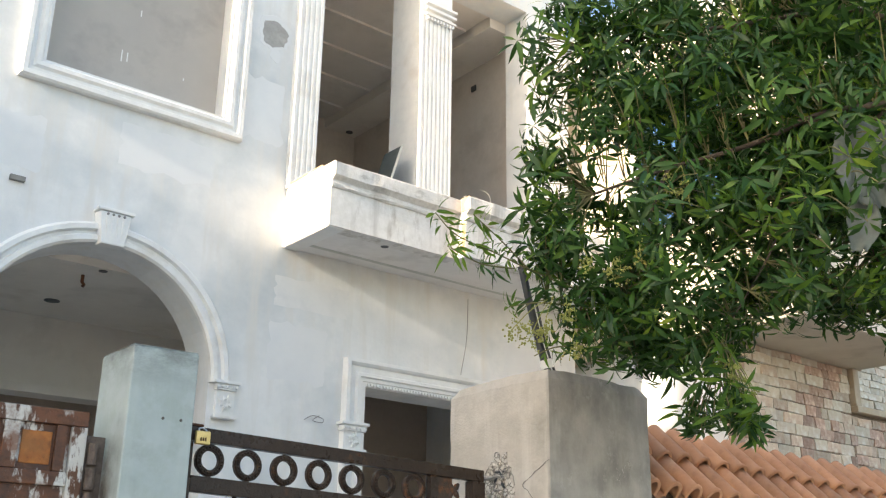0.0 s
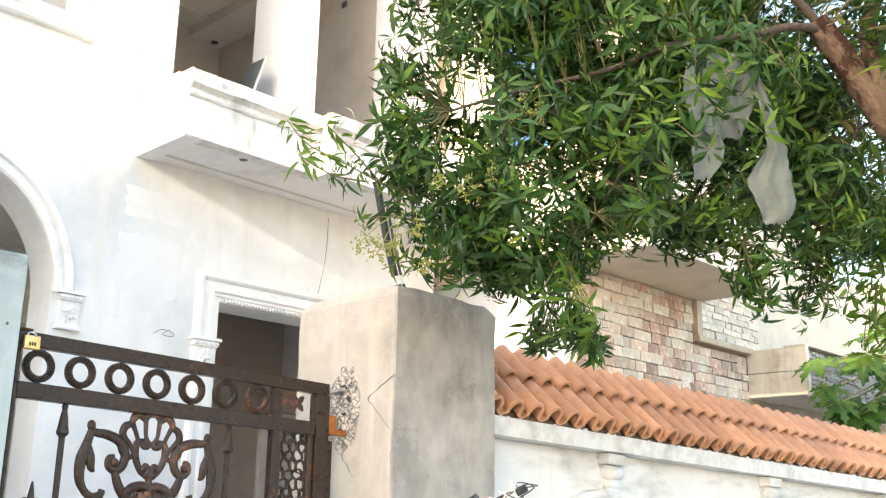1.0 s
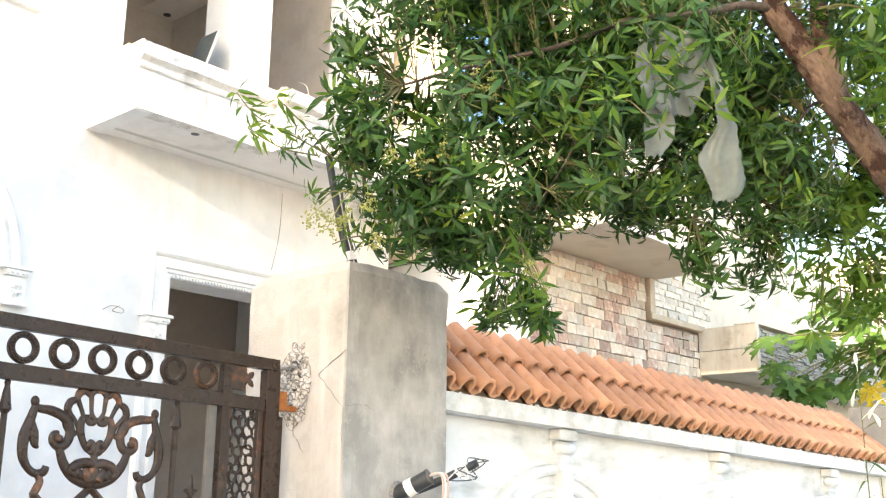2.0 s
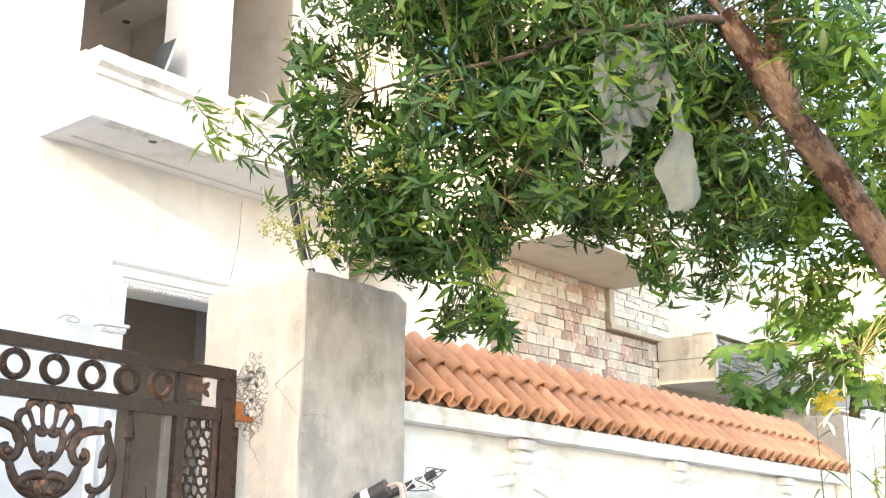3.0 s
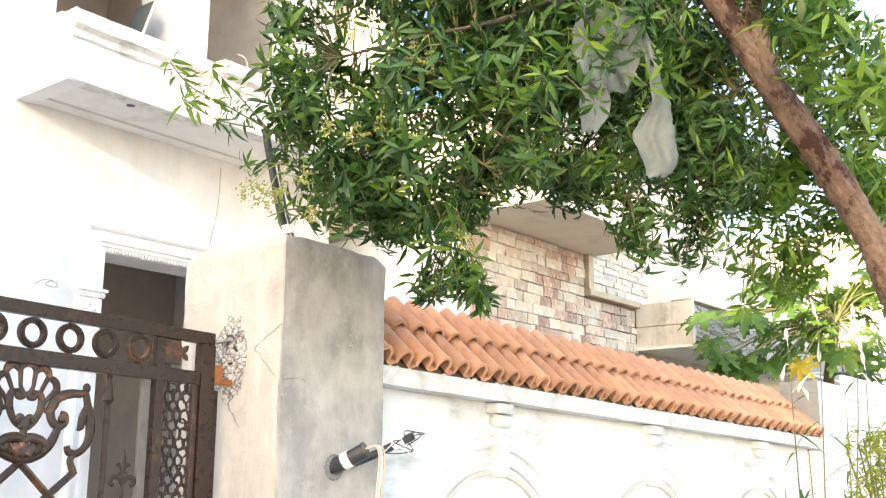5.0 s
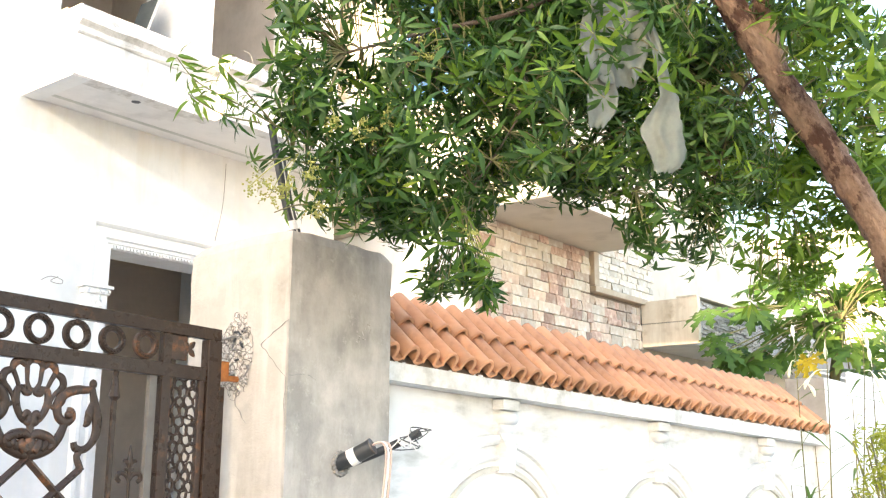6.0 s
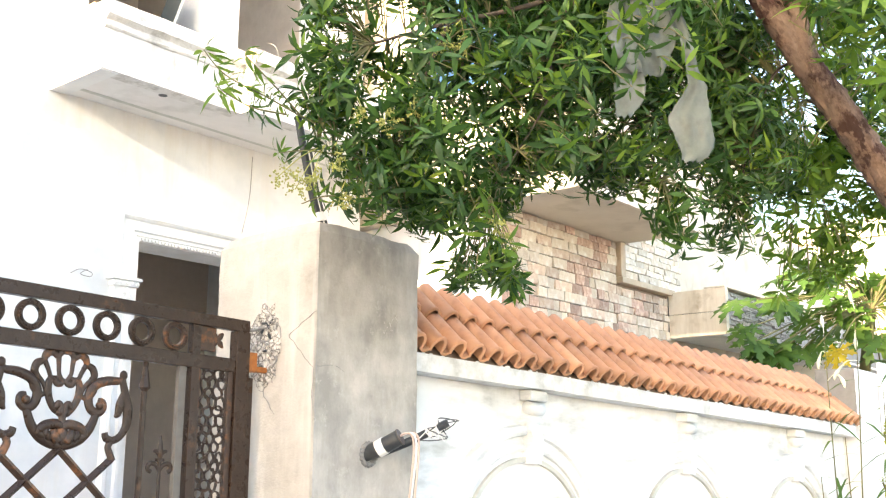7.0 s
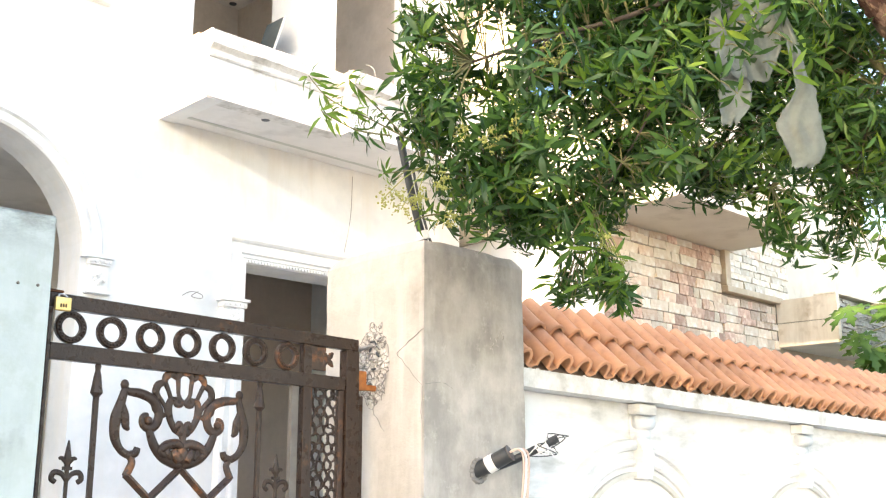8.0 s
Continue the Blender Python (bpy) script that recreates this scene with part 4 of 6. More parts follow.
def scroll(name, pts, widths, parent, mat=iron, flat=0.6, y=0.0, n=8, lab=""):
    b5 = bmesh.new()
    line = smooth_line([(x, y, z) for x, z in pts], 6)
    m = len(line) - 1
    ws = []
    for i in range(len(line)):
        u = i / m * (len(widths) - 1)
        a = int(min(u, len(widths) - 2))
        ws.append(widths[a] + (widths[a + 1] - widths[a]) * (u - a))
    tube(b5, line, [w * 1.12 for w in ws], n, flat)
    return part(name, b5, mat, parent, lab, smooth=True)


def flower_crest(cx, top):
    """The large cast crest: an openwork fan over a heart, a bowl with leaves below and a C-scroll on each side."""
    crest = part("crest", boxes((cx - 0.014, cx + 0.014, -0.012, 0.012, top - 0.235, top - 0.222)), iron_rusty, gate, "cast crest of fan, heart and scrolls, rusted in places")

    def S(name, s, pts, widths, mat=iron, flat=0.62, y=0.0):
        return scroll(name, [(cx + s * x, top + z) for x, z in pts], widths, crest, mat, flat, y)

    S("fan_rim", 1, [(-0.034, -0.246), (-0.014, -0.222), (0.014, -0.222), (0.034, -0.246)], [0.011, 0.014, 0.014, 0.011], iron_rusty)
    for s in (-1, 1):
        own = iron_rusty if s > 0 else iron
        S("fan_rim", s, [(0.034, -0.246), (0.056, -0.232), (0.078, -0.243), (0.086, -0.268)], [0.010, 0.013, 0.014, 0.010], iron_rusty)
        S("fan_rim", s, [(0.086, -0.266), (0.110, -0.278), (0.118, -0.304), (0.104, -0.322)], [0.010, 0.014, 0.014, 0.009], iron)
        S("fan_rim", s, [(0.106, -0.318), (0.122, -0.336), (0.116, -0.364), (0.092, -0.386), (0.070, -0.380)], [0.009, 0.012, 0.013, 0.012, 0.006], own)
        S("rib", s, [(0.030, -0.244), (0.027, -0.275), (0.024, -0.305), (0.012, -0.330)], [0.010, 0.0085, 0.0075, 0.010], iron_rusty)
        S("rib", s, [(0.082, -0.266), (0.068, -0.292), (0.056, -0.320), (0.050, -0.338)], [0.010, 0.0085, 0.008, 0.010], iron)
        S("rib", s, [(0.106, -0.320), (0.088, -0.338), (0.074, -0.360), (0.066, -0.384)], [0.009, 0.008, 0.008, 0.009], own)
        S("heart_curl", s, [(0.006, -0.322), (0.012, -0.340), (0.030, -0.341), (0.036, -0.326), (0.022, -0.320)], [0.007, 0.011, 0.012, 0.010, 0.006], iron_rusty)
        S("heart_side", s, [(0.034, -0.326), (0.056, -0.332), (0.062, -0.362), (0.054, -0.398), (0.034, -0.432), (0.014, -0.446)], [0.010, 0.013, 0.014, 0.013, 0.012, 0.009], own)
        S("heart_foot", s, [(0.032, -0.430), (0.020, -0.414), (0.008, -0.424), (0.012, -0.446), (0.026, -0.444)], [0.008, 0.012, 0.011, 0.013, 0.008], iron_rusty, 0.7, -0.006)
        S("bowl_side", s, [(0.0, -0.560), (0.036, -0.553), (0.080, -0.532), (0.114, -0.494), (0.134, -0.448), (0.142, -0.422)], [0.016, 0.018, 0.018, 0.017, 0.014, 0.012], iron)
        S("leaf_volute", s, [(0.0, -0.500), (0.022, -0.486), (0.046, -0.488), (0.072, -0.496), (0.090, -0.516), (0.074, -0.530), (0.058, -0.518), (0.066, -0.506)], [0.012, 0.016, 0.017, 0.016, 0.014, 0.012, 0.009, 0.006], iron_rusty if s > 0 else own, 0.75, -0.008)
        S("lobe_leaf", s, [(0.014, -0.548), (0.030, -0.526), (0.038, -0.506)], [0.016, 0.019, 0.010], iron_rusty, 0.75, -0.012)
        S("lobe_leaf", s, [(0.044, -0.540), (0.060, -0.520), (0.062, -0.502)], [0.012, 0.015, 0.007], iron, 0.75, -0.009)
        S("side_scroll", s, [(0.238, -0.300), (0.222, -0.311), (0.176, -0.315), (0.128, -0.334), (0.101, -0.376), (0.110, -0.420), (0.138, -0.436), (0.163, -0.420), (0.162, -0.396), (0.143, -0.392)],
          [0.010, 0.013, 0.016, 0.017, 0.017, 0.016, 0.015, 0.014, 0.012, 0.011], own)
        bm = bmesh.new()
        bmesh.ops.create_icosphere(bm, subdivisions=2, radius=0.016, matrix=Matrix.Translation((cx + s * 0.145, -0.008, top - 0.409)))
        part("scroll_eye", bm, iron_rusty, crest, smooth=True)
        bm = bmesh.new()
        bmesh.ops.create_icosphere(bm, subdivisions=2, radius=0.018, matrix=Matrix.Translation((cx + s * 0.242, 0, top - 0.288)) @ Matrix.Diagonal((0.9, 0.7, 1.1, 1)))
        part("bud_tip", bm, iron, crest, smooth=True)
        S("outer_scroll", s, [(0.238, -0.300), (0.252, -0.352), (0.268, -0.410), (0.268, -0.470), (0.247, -0.512), (0.216, -0.532), (0.186, -0.526), (0.178, -0.506)],
          [0.012, 0.016, 0.020, 0.017, 0.013, 0.013, 0.014, 0.012], iron)
        S("leaf_tip", s, [(0.250, -0.350), (0.236, -0.395), (0.228, -0.432), (0.214, -0.446)], [0.010, 0.017, 0.014, 0.004], iron)
        S("tail", s, [(0.214, -0.528), (0.196, -0.556), (0.206, -0.585), (0.218, -0.608)], [0.011, 0.013, 0.014, 0.013], iron_rusty)
    bm = bmesh.new()
    bmesh.ops.create_icosphere(bm, subdivisions=2, radius=0.030, matrix=Matrix.Translation((cx, -0.006, top - 0.525)) @ Matrix.Diagonal((0.9, 0.6, 1.25, 1)))
    part("boss", bm, iron_rusty, crest, smooth=True)
    S("heart_tail", 1, [(0.0, -0.444), (0.0, -0.468), (0.0, -0.505)], [0.017, 0.013, 0.018], iron_rusty, 0.7, -0.004)
    return crest


crest = flower_crest(0.545, GT)
# diamond lattice under the crest
for x0, z0, x1, z1 in ((0.545, -0.572, 0.19, -0.90), (0.545, -0.572, 0.90, -0.90), (0.328, -0.600, 0.545, -0.79), (0.762, -0.600, 0.545, -0.79),
                       (0.26, -0.89, 0.545, -1.2), (0.83, -0.89, 0.545, -1.2)):
    bm = bmesh.new()
    tube(bm, [(x0, 0.004, GT + z0), (x1, 0.004, GT + z1)], 0.0145, 4)
    part("lattice_bar", bm, iron_rusty if x1 > x0 else iron, gate)


def spear_bar(x):
    sb = bar("upright", x - 0.009, x + 0.009, 0.251, GT - 0.34, 0.009)
    bm = bmesh.new()
    for (za, ra), (zb2, rb) in zip(((-0.222, 0.007), (-0.234, 0.012), (-0.247, 0.009), (-0.268, 0.014), (-0.300, 0.018), (-0.326, 0.023)), ((-0.234, 0.012), (-0.247, 0.009), (-0.268, 0.014), (-0.300, 0.018), (-0.326, 0.023), (-0.342, 0.010))):
        tube(bm, [(x, 0, GT + za), (x, 0, GT + zb2)], [ra, rb], 8)
    part("spear_head", bm, iron, sb, "cast spear-shaped collar")
    return sb


def fleur(x, zt):
    fl = scroll("fleur", [(x, zt - 0.30), (x, zt - 0.12), (x, zt - 0.06), (x, zt)], [0.006, 0.007, 0.013, 0.002], gate, iron, 0.7, lab="fleur-shaped bar head")
    for s in (-1, 1):
        scroll("petal", [(x, zt - 0.085), (x + s * 0.012, zt - 0.066), (x + s * 0.024, zt - 0.060), (x + s * 0.031, zt - 0.064)], [0.006, 0.008, 0.006, 0.004], fl)
        scroll("petal", [(x, zt - 0.135), (x + s * 0.018, zt - 0.112), (x + s * 0.044, zt - 0.108), (x + s * 0.053, zt - 0.128), (x + s * 0.038, zt - 0.140)], [0.007, 0.008, 0.009, 0.009, 0.008], fl)
    part("collar", boxes((x - 0.014, x + 0.014, -0.01, 0.01, zt - 0.100, zt - 0.088)), iron, fl)


spear_bar(0.198)
spear_bar(0.882)
fleur(0.113, GT - 0.493)
fleur(0.972, GT - 0.503)
bar("tie_rail", 0.012, 0.163, GT - 0.78, GT - 0.76, 0.008)
bar("tie_rail", 0.894, 1.044, GT - 0.78, GT - 0.76, 0.008)
# square rosette in the corner of the frieze
ros = bar("rosette_frame", 1.126, 1.205, GT - 0.151, GT - 0.051, 0.010, iron_rusty)
for k in range(4):
    a = math.pi / 2 * k + math.pi / 4
    scroll("petal", [(1.215, GT - 0.10), (1.215 + 0.022 * math.cos(a), GT - 0.10 + 0.022 * math.sin(a)), (1.215 + 0.042 * math.cos(a), GT - 0.10 + 0.042 * math.sin(a))], [0.008, 0.013, 0.004], ros, iron_rusty, 0.6, -0.006)
# cast lattice of irregular cells in the closing strip
rnd = random.Random(3)
bm = bmesh.new()
for j in range(46):
    for i in range(4):
        cx = 1.143 + i * 0.043 + (0.021 if j % 2 else 0) + rnd.uniform(-0.006, 0.006)
        cz = GT - 0.245 - j * 0.037 + rnd.uniform(-0.006, 0.006)
        if cx > 1.275 or cz < 0.3:
            continue
        rx, rz = 0.0215 * rnd.uniform(0.75, 1.2), 0.0235 * rnd.uniform(0.8, 1.25)
        tw = rnd.uniform(-0.5, 0.5)
        secs = []
        for k in range(11):
            a = 2 * math.pi * k / 10 + tw
            wob = 1 + 0.10 * math.sin(3 * a + j)
            secs.append([(cx + (rx * wob + du) * math.cos(a), dy, cz + (rz * wob + du) * math.sin(a)) for du, dy in ((-0.0027, -0.006), (0.0027, -0.008), (0.0027, 0.005), (-0.0027, 0.005))])
        ribbon(bm, secs, cap=False)
tagged(part("cast_lattice", bm, iron, gate, "cast lattice strip with small rounded cells"), kind="stuff")
bar("lattice_edge", 1.126, 1.136, 0.251, GT - 0.223, 0.012, iron_rusty)
bar("lattice_edge", 1.276, 1.304, 0.251, GT - 0.223, 0.012, iron_rusty)
# hinge into the broken patch
bar("hinge_bar", GW, GW + 0.125, GT - 0.212, GT - 0.188, 0.014, orange_panel, label="rusty hinge strap")
bar("hinge_plate", GW, GW + 0.045, GT - 0.215, GT - 0.132, 0.022, orange_panel)
bar("latch_arm", -0.02, 0.05, GT + 0.003, GT + 0.012, 0.012, rust)
bar("back_angle", GW + 0.001, GW + 0.034, 0.15, GT - 0.24, 0.012, iron)
# the leaf has sagged towards its hinge side: rails slope, uprights stay plumb
for ob in gate.children_recursive:
    for v in ob.data.vertices:
        v.co.z -= SAG * v.co.x

lock = thing("padlock", "small brass padlock hanging on the gate latch", "padlock", at=(1.666, 3.625, 2.121))
part("body", boxes((-0.028, 0.028, -0.008, 0.008, -0.024, 0.024)), brass, lock, bevel=0.004)
bm = bmesh.new()
tube(bm, smooth_line([(-0.014, 0, 0.02), (-0.013, 0.008, 0.030), (0, 0.012, 0.036), (0.013, 0.008, 0.030), (0.014, 0, 0.02)]), 0.0035, 8)
part("shackle", bm, steel, lock)
for k in range(3):
    part("stamp", boxes((-0.012 + k * 0.009, -0.007 + k * 0.009, -0.0095, -0.0078, -0.012, 0.0)), rust, lock)

# ---- small side gate with peeling paint ----
wicket = thing("side_gate", "low steel side gate with peeling brown and white paint", "gate", at=(0.462, 3.66, 0))


def wbar(name, x0, x1, z0, z1, d, mat, lab=""):
    return part(name, boxes((x0, x1, -d, d, z0, z1)), mat, wicket, lab, bevel=0.003)


wbar("rail", 0.0, 0.80, 2.115, 2.165, 0.02, peeling)
wbar("rail", 0.051, 0.749, 1.92, 1.965, 0.019, peeling)
wbar("stile", 0.75, 0.80, 0.15, 2.114, 0.02, white_peel)
wbar("stile", 0.0, 0.05, 0.15, 2.114, 0.02, peeling)
for x in (0.16, 0.535):
    wbar("muntin", x, x + 0.05, 1.966, 2.114, 0.018, peeling)
wbar("muntin", 0.70, 0.735, 1.966, 2.114, 0.018, peeling)
wbar("panel", 0.595, 0.692, 1.985, 2.09, 0.006, orange_panel, "orange rusted square panel")
wbar("panel", 0.22, 0.525, 1.975, 2.10, 0.006, orange_panel, "orange rusted square panel")
wbar("backing_sheet", 0.05, 0.75, 0.25, 2.115, 0.003, peeling)
wbar("rail", 0.05, 0.75, 1.2, 1.26, 0.02, peeling)
wbar("rail", 0.0, 0.80, 0.16, 0.25, 0.021, peeling)
for z in (2.03, 1.95, 1.87):
    bm = bmesh.new()
    bmesh.ops.create_cone(bm, cap_ends=True, segments=12, radius1=0.017, radius2=0.017, depth=0.07, matrix=Matrix.Translation((0.826, -0.015, z)))
    part("hinge_knuckle", bm, hinge_metal, wicket)
wbar("hinge_leaf", 0.79, 0.868, 1.75, 2.09, 0.006, hinge_metal)

# ---- houses up and down the street; the first is an unseen sun blocker ----
# Never in view: added to keep low sun off pillar, crown and tiles.
shade_bld = thing("end_building", "unseen plain cream building added to shade the low street", "building")
part("body", boxes((-17.0, -9.0, -0.4, 9.0, -0.02, 6.85)), cream_paint, shade_bld)
part("roof", boxes((-17.1, -8.95, 4.77, 9.1, 6.852, 7.2)), cream_paint, shade_bld)
part("stair_tower", boxes((-17.0, -8.98, 3.152, 4.75, 6.852, 7.85)), cream_paint, shade_bld)
part("tall_wing", boxes((-17.0, -8.98, -0.4, 3.15, 6.852, 8.2)), cream_paint, shade_bld)

far = thing("far_house", "sunlit cream house farther down the street, glimpsed through leaves", "house")
part("wall", boxes((22.0, 28.0, 3.3, 9.5, -0.02, 6.2)), cream_paint, far)
part("parapet", boxes((21.9, 28.1, 3.2, 9.6, 6.202, 6.6)), cream_paint, far)

nb = thing("neighbour_house", "neighbouring house with stone-clad walls, overhanging upper floor and ledge-stone balcony", "house")
NY = 5.0
NX0, NX1 = 6.73, 9.62
part("side_wall", boxes((NX0, NX0 + 0.2, NY + 0.02, 11.0, 0, 3.598)), plaster, nb)
part("core_wall", boxes((NX0 + 0.2, 8.57, NY + 0.02, NY + 0.3, 0, 3.598), (8.57, 16.0, NY + 0.02, NY + 0.3, 0, 3.20), (8.62, 16.0, NY + 0.36, NY + 0.6, 3.20, 4.6)), cream_paint, nb)
part("mortar_bed", boxes((NX0, 8.57, NY + 0.0185, NY + 0.0195, 1.9, 3.598)), mortar_bed, nb)
part("mortar_bed", boxes((8.57, NX1, NY + 0.0185, NY + 0.0195, 1.9, 3.20)), mortar_bed, nb)
part("upper_floor", boxes((NX0 - 0.1, 8.72, 4.22, 11.0, 3.602, 6.4)), cream_paint, nb, "cream painted overhanging upper floor", bevel=0.01)
part("parapet", boxes((NX0 - 0.16, 8.78, 4.16, 11.0, 6.402, 6.9)), plaster, nb)
part("upper_back", boxes((8.74, 16.0, 6.6, 11.0, 3.2, 6.6)), cream_paint, nb)
part("floor_band", boxes((NX0 - 0.13, 8.75, 4.19, 4.2195, 3.602, 3.70)), cream_stone, nb)
for x0, x1, z0, z1 in ((7.1, 8.0, 4.6, 5.8),):
    b9 = bmesh.new()
    secs = [[(x + sx * o, y, z + sz * o) for o, y in ((0.0, 4.218), (0.0, 4.17), (0.07, 4.17), (0.07, 4.218))] for x, z, sx, sz in ((x0, z0, -1, -1), (x1, z0, 1, -1), (x1, z1, 1, 1), (x0, z1, -1, 1))]
    ribbon(b9, secs + secs[:1], cap=False)
    w = part("window", b9, moulding, nb)
    for k in range(2):
        part("pane", boxes((x0 + k * 0.46, x0 + 0.43 + k * 0.46, 4.205, 4.217, z0, z1)), window_glass, w, "blue tinted glass pane")
b9 = bmesh.new()
secs = [[(x, y + sy * o, z + sz * o) for o, x in ((0.0, NX0 - 0.102), (0.0, NX0 - 0.15), (0.07, NX0 - 0.15), (0.07, NX0 - 0.102))] for y, z, sy, sz in ((4.7, 4.62, -1, -1), (5.67, 4.62, 1, -1), (5.67, 5.68, 1, 1), (4.7, 5.68, -1, 1))]
ribbon(b9, secs + secs[:1], cap=False)
sidewin = part("window", b9, moulding, nb)
for k in range(2):
    part("pane", boxes((NX0 - 0.118, NX0 - 0.104, 4.7 + 0.5 * k, 5.17 + 0.5 * k, 4.622, 5.678)), window_glass, sidewin, "blue tinted glass pane")
part("sill", boxes((8.575, 9.66, NY - 0.06, NY + 0.35, 3.203, 3.262)), shaded_cream_stone, nb, "cream stone sill", bevel=0.006)
part("jamb", boxes((8.575, 8.67, NY - 0.05, NY + 0.35, 3.264, 3.598)), shaded_cream_stone, nb, "cream stone jamb", bevel=0.006)
# balcony slab with cream end and grey ledge-stone front
nbal = part("balcony", boxes((9.64, 16.0, 4.45, NY + 0.02, 2.79, 3.236)), grey_cement, nb, "deep balcony with grey ledge-stone front")
part("soffit", boxes((9.62, 16.0, 4.44, NY + 0.015, 2.765, 2.788)), soffit_paint, nbal)
part("coping", boxes((9.60, 16.0, 4.375, 4.60, 3.24, 3.258)), cream_stone, nbal, bevel=0.005)
for k in range(2):
    part("end_slab", boxes((9.605, 9.638, 4.385, NY - 0.005, 2.768 + 0.238 * k, 3.000 + 0.238 * k)), cream_stone, nbal, "cream stone facing slab", bevel=0.004)
part("corner_strip", boxes((9.598, 9.66, 4.372, 4.384, 2.768, 3.238)), cream_stone, nbal)
bm = bmesh.new()
bmesh.ops.create_cone(bm, cap_ends=True, segments=14, radius1=0.06, radius2=0.06, depth=0.02, matrix=Matrix.Translation((11.3, 4.75, 2.762)))
part("downlight", bm, black_pipe, nbal)

# ---- boundary wall with a tiled coping ----
FALL = 0.0393
wall = thing("boundary_wall", "white rendered boundary wall with blind arches and a clay tile coping", "wall", at=(3.869, 3.42, 0), rot=(0, 0, -4.0))
S0, S1 = -0.09, 5.27


def wpart(name, bm, mat, parent, label="", smooth=False, bevel=0.0):
    """A part of the wall, let down along the falling street; its uprights stay plumb."""
    for v in bm.verts:
        v.co.z -= FALL * v.co.x
    return part(name, bm, mat, parent, label, smooth, bevel)


bm = bmesh.new()
rough_box(bm, S0, S1, 0.13, 0.55, 0.0, 1.955, 14, 0.004)
wpart("wall_body", bm, wall_paint, wall)
bm = bmesh.new()
rough_box(bm, S0, S1, 0.012, 0.62, 1.957, 2.045, 18, 0.004)
wpart("ledge", bm, ledge_paint, wall, "white cement ledge with drips and dirt")
bm = bmesh.new()
ribbon(bm, [[(s, 0.03, 2.047), (s, 0.345, 2.392), (s, 0.40, 2.392), (s, 0.60, 2.047)] for s in (S0, S1)])
wpart("tile_bed", bm, mortar_bed, wall, "brown mortar bed under the tiles")
# corbels with key blocks and blind arches
for s in (0.975, 2.615, 4.255):
    cb = wpart("corbel", boxes((s - 0.075, s + 0.075, 0.045, 0.129, 1.895, 1.954)), wall_paint, wall, "white plaster scroll corbel", bevel=0.008)
    bm = bmesh.new()
    tube(bm, [(s - 0.062, 0.085, 1.858), (s + 0.062, 0.085, 1.858)], 0.036, 14)
    wpart("roll", bm, wall_paint, cb, smooth=True)
    bm = bmesh.new()
    tube(bm, [(s - 0.055, 0.108, 1.795), (s + 0.055, 0.108, 1.795)], 0.028, 12)
    wpart("roll", bm, wall_paint, cb, smooth=True)
    bm = bmesh.new()
    ribbon(bm, [[(s - w, y, z) for w, y in ((0.085 * k, 0.129), (-0.085 * k, 0.129), (-0.07 * k, 0.085 + d), (0.07 * k, 0.085 + d))] for z, k, d in ((1.894, 0.78, 0.0), (1.78, 0.72, 0.01), (1.70, 0.66, -0.03), (1.56, 0.52, -0.02))])
    wpart("key", bm, wall_paint, cb)
    for k in range(3):
        bm = bmesh.new()
        tube(bm, [(s - 0.040 + 0.040 * k, 0.058, 1.70), (s - 0.030 + 0.030 * k, 0.062, 1.58)], 0.008, 6)
        wpart("reed", bm, wall_paint, cb)
    bead = [(0.0, 0.0), (0.022, 0.0), (0.030, 0.014), (0.022, 0.032), (0.014, 0.036), (0.014, 0.075), (0.034, 0.082), (0.042, 0.105), (0.034, 0.132), (0.0, 0.140)]
    R, cz = 0.725, 1.045
    bm = bmesh.new()
    ribbon(bm, [[(s - 0.02 + (R - 0.14 + w) * math.cos(a), 0.1295 - o, cz + (R - 0.14 + w) * math.sin(a)) for o, w in bead] for a in [math.pi * k / 36 for k in range(37)]])
    wpart("blind_arch", bm, wall_paint, wall, "raised blind arch moulding")
    # Grey bead: the recess shadow along the inner arc, put into the colour.
    bm = bmesh.new()
    ribbon(bm, [[(s - 0.02 + r2 * math.cos(a), y, cz + r2 * math.sin(a)) for r2, y in ((R - 0.20, 0.1295), (R - 0.20, 0.108), (R - 0.175, 0.108), (R - 0.175, 0.1295))] for a in [math.pi * k / 30 for k in range(31)]])
    wpart("inner_bead", bm, grime_and_shade, wall)

# end pillar and the walls beyond it
ep = thing("end_pillar", "square pillar, bare cement side and whitewashed street face", "pillar")
part("shaft", boxes((9.17, 9.60, 3.062, 3.40, -0.02, 2.335)), grey_cement, ep, bevel=0.01)
part("whitewash", boxes((9.174, 9.597, 3.052, 3.0615, -0.02, 2.33)), plaster, ep)
part("whitewash", boxes((9.163, 9.1695, 3.055, 3.30, -0.02, 1.93)), plaster, ep)
cw = thing("street_wall", "bright whitewashed street wall behind tall weeds", "wall")
part("wall_body", boxes((9.602, 22.0, 3.06, 3.4, -0.02, 2.33)), plaster, cw, bevel=0.01)
part("raised_part", boxes((9.80, 22.0, 3.02, 3.058, -0.02, 2.43)), plaster, cw, bevel=0.01)

# ---- the tree ----
rnd = random.Random(11)


